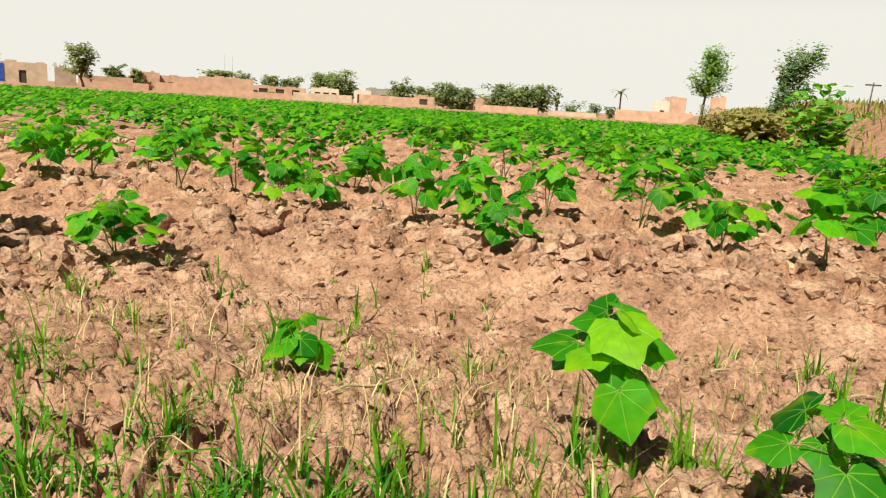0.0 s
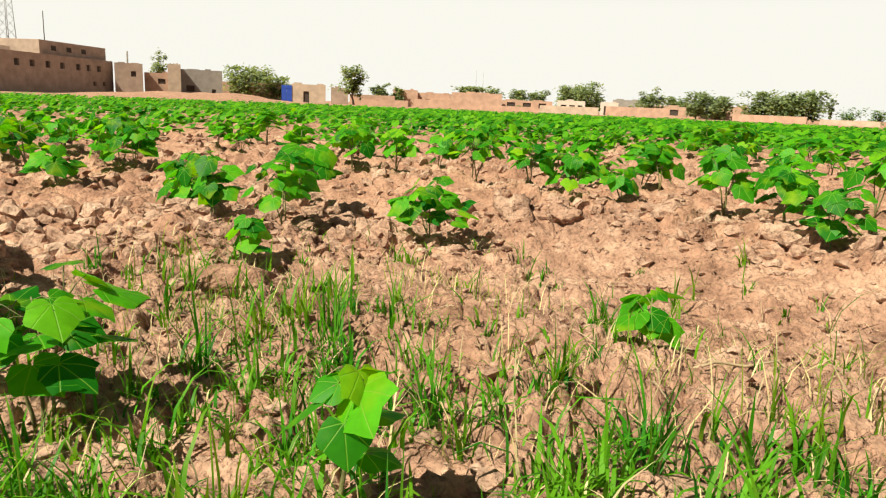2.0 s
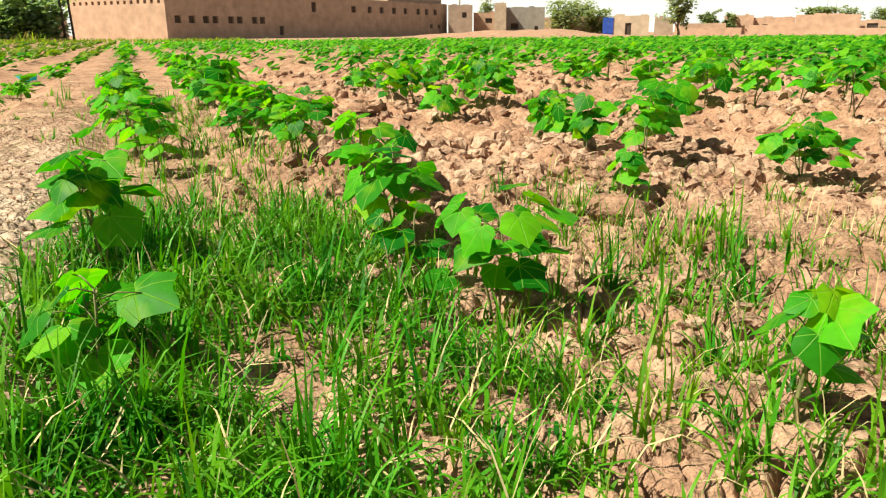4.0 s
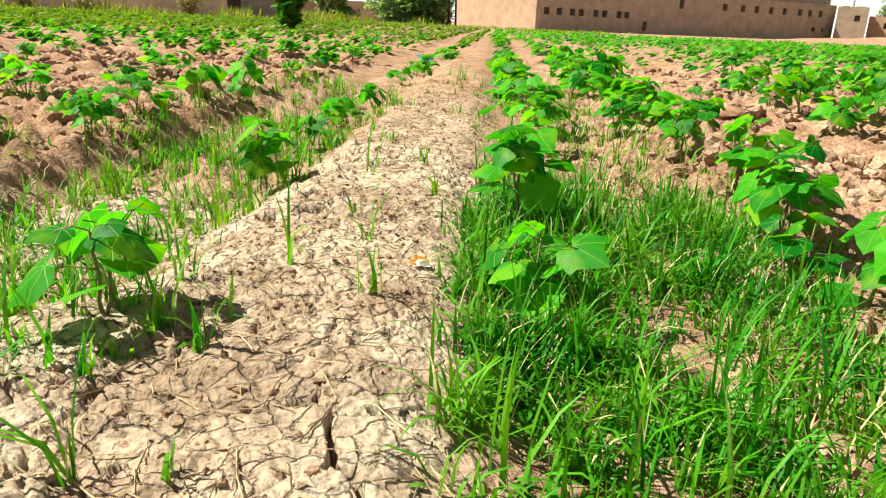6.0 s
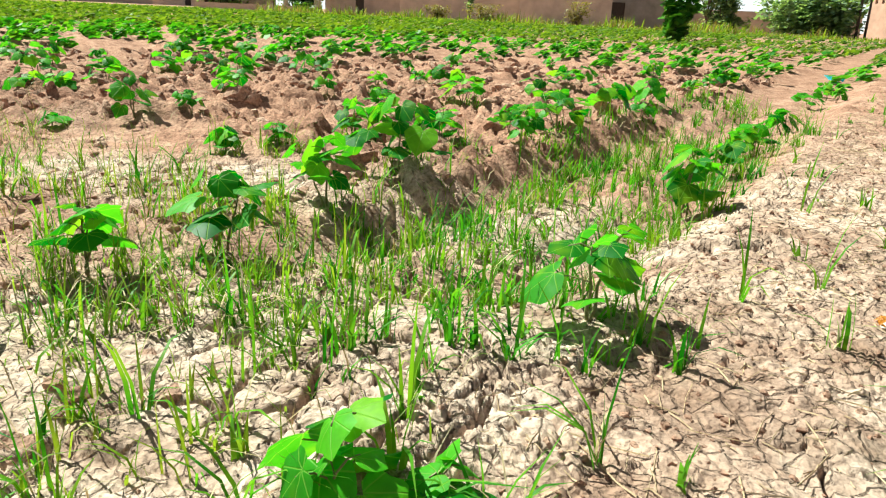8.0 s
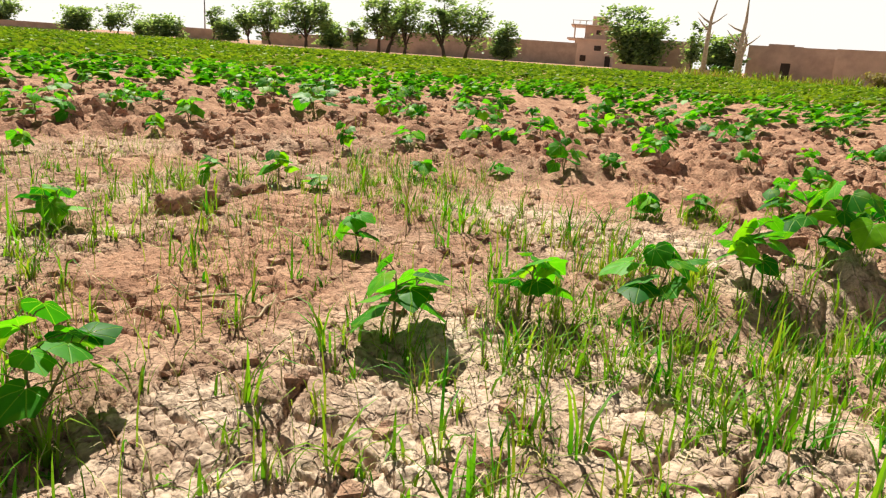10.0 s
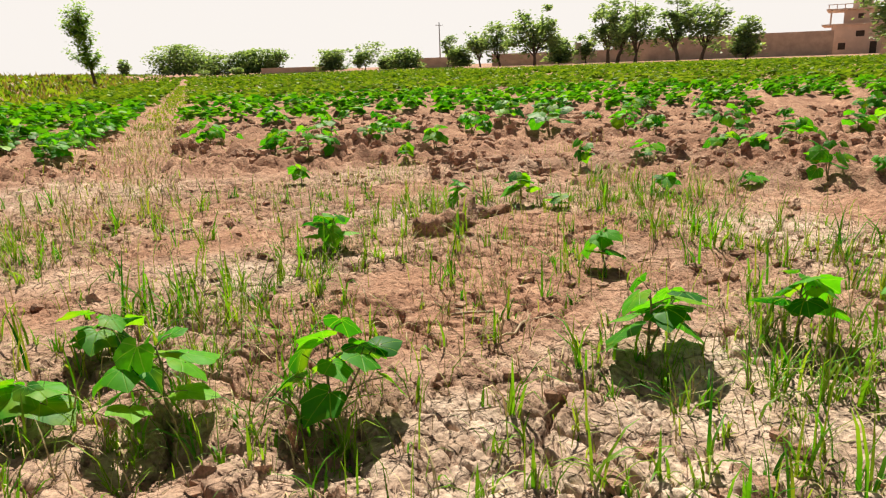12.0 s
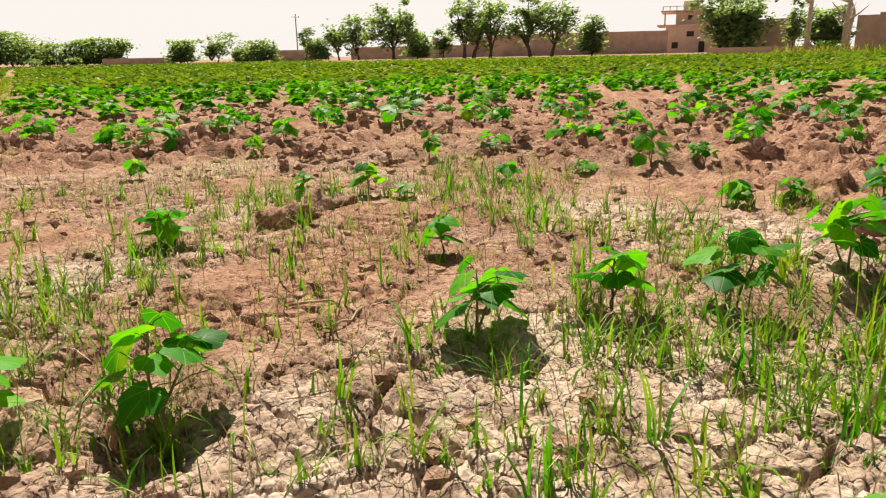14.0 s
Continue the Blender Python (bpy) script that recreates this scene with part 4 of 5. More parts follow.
# ---------------------------------------------------------------- trees and bushes
def tree(x, y, h, r, style, seed, mat=None, name="tree", label=""):
    """Tapered trunk with limbs, and a crown of many small leaves in uneven clumps. style 0: dense, 1: upright, 2: open."""
    rg = np.random.default_rng(seed)
    pr = random.Random(seed)
    z = ground_z(x, y)
    what = ("dense green tree with a rounded crown", "upright green tree with a narrow crown", "open green tree with thin branches against the sky")[style]
    ob = tagged(new(name), label or what, "tree" if name == "tree" else "bush")
    ob.location = (x, y, z - 0.05)
    wood = bmesh.new()
    low = h * (0.08 if style == 0 else 0.12 if style == 1 else 0.18)
    thick = 0.035 * h if style == 2 else 0.03 * h
    lean = Vector((pr.uniform(-0.06, 0.06) * h, pr.uniform(-0.06, 0.06) * h, 0))
    tube(wood, [(0, 0, 0), lean * 0.3 + Vector((0, 0, low * 0.6)), lean + Vector((0, 0, low * 1.3))], [thick, thick * 0.8, thick * 0.6], 7)
    clumps = []
    limbs = 7 if style != 1 else 6
    for k in range(limbs):
        a = k * 2.4 + pr.uniform(-0.4, 0.4)
        f = pr.uniform(0.12 if style == 0 else 0.3, 1.0)
        reach = r * pr.uniform(0.35, 0.8) * (1 if style != 1 else 0.7)
        tip = lean + Vector((math.cos(a) * reach, math.sin(a) * reach, low * 1.3 + (h * 0.93 - low * 1.3) * f))
        start = lean * 0.8 + Vector((0, 0, low * pr.uniform(0.8, 1.25)))
        bend = start.lerp(tip, 0.55) + Vector((0, 0, 0.05 * h))
        tube(wood, [start, bend, tip], [thick * 0.45, thick * 0.28, thick * 0.1], 5)
        clumps += [(tip, pr.uniform(0.3, 0.55)), (bend, pr.uniform(0.28, 0.5))]
    for k in range(14 if style == 0 else 8):
        a, f = pr.uniform(0, 6.28), pr.random()
        clumps.append((lean + Vector((math.cos(a) * r * 0.6 * pr.random(), math.sin(a) * r * 0.6 * pr.random(), low * 1.3 + (h * 0.88 - low * 1.3) * f)), 0.45))
    twigs = []
    for at, wide in clumps:
        for k in range(2 + (style == 0)):
            twigs.append((at + Vector([pr.gauss(0, 0.5) for _ in range(3)]) * wide * r * 0.8, wide * pr.uniform(0.35, 0.7)))
    each = int((32, 36, 38)[style] * (2.0 if r > 5 else 1))
    c = np.repeat(np.array([q[0][:] for q in twigs]), each, 0)
    rad = np.repeat(np.array([q[1] for q in twigs]) * r * (0.62 if r < 5 else 0.5), each)[:, None]
    p = c + rg.normal(size=c.shape) * rad * [1, 1, 0.75]
    p[:, 2] = np.where(p[:, 2] < 0.10 * h, 0.10 * h + rg.random(len(p)) * 0.2 * h, p[:, 2])
    p[:, 2] = np.minimum(p[:, 2], h * rg.uniform(0.93, 1.04, len(p)))
    size = rg.uniform(0.10, 0.24, len(p)) * (0.55 + 0.42 * min(r, 3.5)) * 0.62
    me = leaf_cloud("crown", p, rg.uniform(0, 6.28, len(p)), rg.uniform(-1.2, 1.4, len(p)), size * 2.2, mat or TREE_LEAF, False, 0.5)
    part("trunk", wood, BARK, ob)
    crown = new("crown", me)
    crown.parent = ob
    return ob


def wispy_tree(x, y, h, r, lean, seed, low, label, mat):
    """A feathery young tree: many thin upward shoots set with small narrow leaves."""
    rg = np.random.default_rng(seed)
    ob = tagged(new("tree"), label, "tree")
    ob.location = (x, y, ground_z(x, y) - 0.05)
    wood = bmesh.new()
    top = Vector((lean[0], lean[1], h))
    tube(wood, [(0, 0, 0), top * 0.3, top * 0.62 + Vector((0, 0, 0.04 * h)), top * 0.97], [0.022 * h, 0.016 * h, 0.009 * h, 0.002 * h], 6)
    spots = []
    for k in range(26):
        f = low + (0.85 - low) * rg.random()
        a = 2.4 * k
        start = top * f
        reach = r * rg.uniform(0.45, 1.15) * (1.15 - 0.55 * f)
        end = start + Vector((math.cos(a) * reach + lean[0] * 0.25, math.sin(a) * reach + lean[1] * 0.25, h * rg.uniform(0.08, 0.26)))
        knee = start.lerp(end, 0.5) + Vector((0, 0, -0.03 * h))
        tube(wood, [start, knee, end], [0.006 * h, 0.004 * h, 0.0012 * h], 4)
        for q in range(170):
            w = rg.random() ** 0.7
            b = start.lerp(knee, w * 2) if w < 0.5 else knee.lerp(end, w * 2 - 1)
            spots.append(b + Vector(rg.normal(0, 0.15, 3)) * r * (0.5 + 0.7 * w))
    p = np.array([q[:] for q in spots])
    p[:, 2] = np.clip(p[:, 2], 0.02, None)
    me = leaf_cloud("crown", p, rg.uniform(0, 6.28, len(p)), rg.uniform(-1.0, 1.3, len(p)), rg.uniform(0.5, 1.2, len(p)) * 0.095 * r**0.5 * (1 + h / 9), mat, False, 0.45)
    part("trunk", wood, BARK, ob)
    crown = new("crown", me)
    crown.parent = ob
    return ob


def bush(x, y, h, r, seed, mat, label, leaf=0.12, count=520):
    rg = np.random.default_rng(seed)
    ob = tagged(new("bush"), label, "bush")
    ob.location = (x, y, ground_z(x, y) - 0.03)
    wood = bmesh.new()
    tips = []
    for k in range(9):
        a, f = k * 2.4, rg.uniform(0.45, 1)
        tip = Vector((math.cos(a) * r * rg.uniform(0.2, 0.85), math.sin(a) * r * rg.uniform(0.2, 0.85), h * f))
        tube(wood, [(0, 0, 0), tip * 0.5 + Vector((0, 0, 0.1 * h)), tip], [0.02 * h, 0.014 * h, 0.005 * h], 5)
        tips += [tip, tip * 0.6 + Vector((0, 0, 0.12 * h)), tip * 0.35]
    c = np.array([t[:] for t in tips])[rg.integers(0, len(tips), count)]
    p = c + rg.normal(0, 0.16, (count, 3)) * [r, r, h * 0.8]
    p[:, 2] = np.clip(p[:, 2], 0.02, h)
    me = leaf_cloud("foliage", p, rg.uniform(0, 6.28, count), rg.uniform(-0.9, 1.2, count), rg.uniform(0.6, 1.3, count) * leaf, mat, True, 0.35)
    part("branching", wood, BARK, ob)
    f = new("foliage", me)
    f.parent = ob
    return ob


TREES_SOUTH = [
    (-33.0, -168.7, 6.7, 6.1, 0), (-41.4, -176.0, 4.4, 4.0, 0), (-48.3, -174.3, 5.3, 5.0, 0), (-53.2, -172.8, 5.7, 3.6, 0), (-61.8, -154.5, 4.7, 3.7, 0),
    (-68.7, -151.6, 6.0, 3.3, 1), (-75.8, -154.2, 3.5, 2.5, 0), (-73.8, -141.1, 4.3, 3.3, 0), (-81.4, -136.8, 6.9, 1.8, 1), (-81.1, -130.7, 4.7, 2.4, 0),
    (-81.5, -124.0, 7.8, 2.6, 1), (-82.7, -118.8, 8.6, 3.2, 1), (-82.6, -107.7, 10.0, 4.3, 2), (-89.4, -109.2, 4.8, 2.7, 0), (-95.6, -108.6, 6.2, 2.1, 1),
    (-88.8, -95.3, 10.9, 3.1, 2), (-87.5, -91.7, 10.8, 2.6, 2), (-87.0, -87.1, 10.5, 3.3, 1),
]
TREES_WEST = [
    (-91.5, -82.3, 10.3, 2.9, 2), (-93.8, -79.7, 9.9, 3.9, 2), (-92.1, -70.3, 5.8, 2.2, 0), (-98.8, -52.9, 8.8, 3.2, 0), (-97.0, -48.7, 7.3, 2.6, 0),
    (-82.9, -36.2, 6.5, 1.4, 1), (-97.5, -38.6, 5.3, 2.7, 0), (-99.9, -51.1, 5.5, 3.0, 0), (-80.4, -12.6, 7.1, 0.9, 2), (-92.4, 15.3, 5.8, 2.2, 0),
    (-85.6, 12.6, 6.5, 1.1, 2), (-87.2, 23.5, 5.0, 4.3, 0), (-90.0, 26.9, 4.6, 3.0, 0), (-129.9, 77.8, 9.7, 4.8, 0), (-125.3, 85.0, 10.3, 4.8, 0),
    (-126.1, 90.1, 9.6, 4.3, 0), (-113.1, 128.5, 10.3, 2.2, 1), (-77.6, 108.4, 6.0, 3.6, 2), (-79.2, 116.0, 7.3, 3.4, 0),
]
TREES_NORTH = [
    (-74.6, 114.8, 4.4, 3.1, 2), (-65.5, 128.3, 7.5, 2.8, 2), (-65.6, 140.2, 5.0, 1.7, 0), (-63.3, 145.2, 4.1, 1.6, 0), (-53.1, 164.4, 5.1, 2.8, 0),
    (-49.6, 173.0, 5.7, 2.2, 0), (-41.8, 167.6, 4.9, 2.1, 0), (-38.0, 168.5, 5.0, 2.3, 0), (-32.2, 180.7, 6.6, 4.1, 0), (-24.6, 163.7, 7.0, 3.3, 0),
    (-10.8, 152.5, 6.0, 2.9, 1), (-5.8, 161.8, 4.5, 2.6, 0), (-1.8, 152.9, 5.4, 2.2, 0), (1.8, 152.9, 4.5, 2.7, 0), (9.7, 158.1, 5.8, 3.3, 0),
    (14.2, 154.1, 5.2, 3.2, 0), (18.3, 153.7, 5.9, 3.5, 0), (21.8, 149.6, 5.4, 0.8, 1),
]
for n, (x, y, h, r, style) in enumerate(TREES_SOUTH + TREES_WEST + TREES_NORTH):
    tree(x, y, h, r * (1.25 if r > 1.5 else 1.1), style, 300 + n, HAZED_LEAF if y > 100 else None)
wispy_tree(-3.9, -44.3, 4.3, 0.85, (0.5, 0.0), 390, 0.12, "scraggly light green young tree on the field's edge", WISPY_LEAF)
wispy_tree(24.5, 71.5, 7.3, 1.9, (0.7, 0.0), 391, 0.42, "feathery green young tree beside the far bank", WISPY_LEAF)
wispy_tree(12.7, 29.4, 3.5, 0.9, (1.3, 0.0), 392, 0.2, "grey-green thorn tree leaning over the earth bank", TREE_LEAF)
for n, (x, y, h, r) in enumerate([
    (24.6, 149.2, 3.3, 2.7), (29.0, 148.4, 2.9, 2.4), (32.3, 147.7, 2.4, 1.7), (-34.9, -159.1, 1.4, 2.1), (-42.4, -160.9, 1.6, 1.8), (-80.8, -31.8, 1.3, 1.2),
    (-13.2, -108.1, 2.2, 1.2), (-11.3, 139.9, 1.2, 0.9), (-20.3, 142.6, 1.3, 1.1), (-34.7, 139.7, 1.2, 0.9), (-27.8, 141.2, 1.2, 1.1), (-30.0, 2.8, 1.9, 0.8),
]):
    bush(x, y, h, r, 420 + n, BUSH_LEAF if n in (5, 11) else TREE_LEAF, "rounded dark green bush at the far field edge", 0.2 + 0.1 * (h > 1.5), 620)
for n, (x, y, h, r) in enumerate([(23.7, 68.0, 2.0, 0.9), (11.3, 29.9, 1.0, 0.7), (9.7, 24.1, 1.1, 0.6), (7.5, 17.6, 0.8, 0.9), (8.6, 20.4, 1.0, 1.0), (9.9, 26.5, 1.2, 1.2), (-74.5, -15.0, 1.5, 1.6), (-75.2, -10.5, 1.8, 2.2), (-72.2, -1.2, 2.3, 1.6)]):
    bush(x, y, h, r, 440 + n, OLIVE_LEAF, "dry olive brush on the earth bank", 0.09 if y > 20 else 0.17, 900)
bush(7.25, 14.26, 1.55, 0.85, 460, SHRUB_LEAF, "large-leaved green wild shrub on the earth bank", 0.15, 560)


def palm(x, y, h, seed):
    rg = random.Random(seed)
    ob = tagged(new("palm_tree"), "date palm with a thin trunk behind low walls", "palm tree")
    ob.location = (x, y, ground_z(x, y))
    bm = bmesh.new()
    tube(bm, [(0, 0, 0), (0.1, 0, h * 0.4), (0.05, 0.05, h * 0.72)], [0.22, 0.18, 0.16], 7)
    part("trunk", bm, BARK, ob)
    bm = bmesh.new()
    for k in range(18):
        a, up = k * 2.4, rg.uniform(0.2, 1.2)
        side = Vector((-math.sin(a), math.cos(a), 0)) * 0.22
        p, way = Vector((0, 0, h * 0.72)), Vector((math.cos(a), math.sin(a), up))
        last = None
        for s in range(5):
            w = 1 - 0.2 * s
            row = [bm.verts.new(p - side * w), bm.verts.new(p + side * w)]
            if last:
                bm.faces.new((last[0], last[1], row[1], row[0]))
            last = row
            p = p + way.normalized() * h * 0.1
            way.z -= 0.42
    part("fronds", bm, TREE_LEAF, ob)


palm(33.8, 146.5, 7.0, 5)


# ---------------------------------------------------------------- village
def wall_sheet(bm, length, height, thick, holes):
    """A wall from x = 0 to length, its outer face on y = 0, with openings (x0, x1, z0, z1) right through it."""
    xs = sorted({0.0, length, *(h[0] for h in holes), *(h[1] for h in holes)})
    zs = sorted({0.0, height, *(h[2] for h in holes), *(h[3] for h in holes)})
    quad = lambda *p: bm.faces.new([bm.verts.new(q) for q in p])
    for x0, x1 in zip(xs, xs[1:]):
        for z0, z1 in zip(zs, zs[1:]):
            mx, mz = (x0 + x1) / 2, (z0 + z1) / 2
            if any(h[0] < mx < h[1] and h[2] < mz < h[3] for h in holes):
                continue
            quad((x0, 0, z0), (x1, 0, z0), (x1, 0, z1), (x0, 0, z1))
            quad((x1, thick, z0), (x0, thick, z0), (x0, thick, z1), (x1, thick, z1))
    for x0, x1, z0, z1 in list(holes) + [(0.0, length, 0.0, height)]:
        quad((x0, 0, z0), (x0, 0, z1), (x0, thick, z1), (x0, thick, z0))
        quad((x1, 0, z0), (x1, thick, z0), (x1, thick, z1), (x1, 0, z1))
        quad((x0, 0, z0), (x0, thick, z0), (x1, thick, z0), (x1, 0, z0))
        quad((x0, 0, z1), (x1, 0, z1), (x1, thick, z1), (x0, thick, z1))


def house(x, y, w, d, h, yaw, mat, holes, label, name="house", parapet=0.35):
    """A flat-roofed house: its front centred on (x, y), facing -y before the turn; holes as (centre, width, z0, z1) in the front."""
    ob = tagged(new(name), label, "house" if name != "boundary_wall" else "wall")
    ob.matrix_basis = pose(x, y, min(ground_z(x, y), 0.3) - 0.1, 0, 0, yaw)
    t = 0.35
    opens = [(w / 2 + c - b / 2, w / 2 + c + b / 2, z0, z1) for c, b, z0, z1 in holes]
    bm = bmesh.new()
    wall_sheet(bm, w, h, t, opens)
    bmesh.ops.translate(bm, verts=bm.verts, vec=(-w / 2, 0, 0))
    part("wall", bm, WALLS[mat], ob)
    if d > 1:
        for sx in (-1, 1):
            bm = bmesh.new()
            box(bm, (t, d - t, h), (sx * (w / 2 - t / 2), t + (d - t) / 2, h / 2))
            part("wall", bm, WALLS[mat], ob)
        bm = bmesh.new()
        box(bm, (w - 2 * t - 0.02, t, h), (0, d - t / 2, h / 2))
        part("wall", bm, WALLS[mat], ob)
        bm = bmesh.new()
        box(bm, (w - 2 * t - 0.02, d - 2 * t - 0.02, 0.2), (0, t + (d - 2 * t) / 2, h - parapet))
        part("roof", bm, WALLS[2], ob)
        rg = random.Random(int(abs(x * 31 + y * 17)))
        for k in range(2):
            bm = bmesh.new()
            b, up = w * rg.uniform(0.12, 0.3), rg.uniform(0.08, 0.3)
            box(bm, (b, t * 0.9, up), (rg.uniform(-0.5, 0.5) * (w - b), t * 0.55, h + up / 2 - 0.004))
            part("parapet", bm, WALLS[mat], ob, "uneven stub of parapet on the roof edge")
    # dark panels: doors, and painted shade inside windows, verandas and open bays
    for c, b, z0, z1 in holes:
        bm = bmesh.new()
        box(bm, (b - 0.02, 0.06, z1 - z0 - 0.02), (c, 0.22, (z0 + z1) / 2))
        part("door" if z0 < 0.2 else "window", bm, DARK, ob)
    return ob


# the long mud-brick building at the field's western edge
corner, far_end, west_end = Vector((-91.7, 42.5, 0)), Vector((-105.7, 108.2, 0)), Vector((-109.4, 37.1, 0))
run = far_end - corner
main = tagged(new("mud_brick_building"), "long brown mud-brick building with rows of small dark windows", "building")
main.matrix_basis = Matrix.Translation(corner - Vector((0, 0, 0.1))) @ Matrix.Rotation(math.atan2(run.y, run.x), 4, "Z")
low_row = [(s, 1.0, 2.15, 3.08) for s in (1.8, 4.0, 6.3, 7.9, 10.6, 12.2, 15.0, 16.5)]
high_row = [(s, 1.15, 4.1, 5.15) for s in (37.4, 41.8, 45.2, 48.9, 52.5, 56.7, 59.6, 62.6)]
others = [(20.3, 0.9, 0.54, 1.85), (27.6, 1.1, 4.0, 5.45), (61.2, 1.0, 1.6, 2.35), (64.1, 1.0, 1.6, 2.35)]
for lo, hi, top in ((0.0, 18.0, 5.6), (18.0, 66.9, 6.25)):
    bm = bmesh.new()
    holes = [(s - b / 2 - lo, s + b / 2 - lo, z0, z1) for s, b, z0, z1 in low_row + high_row + others if lo < s < hi]
    wall_sheet(bm, hi - lo, top, 0.5, holes)
    bmesh.ops.translate(bm, verts=bm.verts, vec=(lo, 0, 0))
    part("wall", bm, WALLS[0], main)
# a dark panel in each opening puts the unlit inside into its colour
for s, b, z0, z1 in low_row + high_row + others:
    bm = bmesh.new()
    box(bm, (b - 0.02, 0.08, z1 - z0 - 0.02), (s, 0.35, (z0 + z1) / 2))
    part("window", bm, DARK, main, "unglazed window opening, the shade inside it a dark panel")
bm = bmesh.new()
box(bm, (66.0, 13.0, 0.25), (33.6, 7.1, 5.0))
part("roof", bm, WALLS[2], main)
bm = bmesh.new()
box(bm, (66.9, 0.5, 5.6), (33.45, 13.9, 2.8))
part("wall", bm, WALLS[0], main)
bm = bmesh.new()
box(bm, (0.5, 12.0, 6.2), (66.6, 6.6, 3.1))
part("wall", bm, WALLS[0], main)
bm = bmesh.new()
box(bm, (18.0, 9.0, 3.4), (57.6, 5.6, 6.85))
bmesh.ops.bevel(bm, geom=bm.edges[:], offset=0.05, segments=1, affect="EDGES")
part("upper_storey", bm, WALLS[0], main, "brown upper storey standing on the roof")
for s in (52.0, 56.0, 60.0):
    bm = bmesh.new()
    box(bm, (1.2, 0.06, 0.8), (s, 1.08, 7.4))
    part("window", bm, DARK, main)
bm = bmesh.new()
box(bm, (24.0, 0.4, 1.3), (36.0, 6.0, 6.6))
part("parapet", bm, WALLS[4], main, "pale plastered parapet on the roof")
# its sunlit southern face
side = corner - west_end
face = tagged(new("plastered_building"), "sunlit pinkish plastered building front with a row of small vents", "building")
face.matrix_basis = Matrix.Translation(west_end - Vector((0, 0, 0.1))) @ Matrix.Rotation(math.atan2(side.y, side.x), 4, "Z")
vents = [(1.0 + 1.25 * k, 1.5 + 1.25 * k, 4.55, 5.0) for k in range(14)]
bm = bmesh.new()
wall_sheet(bm, side.length - 0.02, 5.6, 0.45, vents)
part("wall", bm, WALLS[1], face)
# dark panels paint the shade inside the vents
for x0, x1, z0, z1 in vents:
    bm = bmesh.new()
    box(bm, (x1 - x0 - 0.02, 0.05, z1 - z0 - 0.02), ((x0 + x1) / 2, 0.3, (z0 + z1) / 2))
    part("vent", bm, DARK, face)

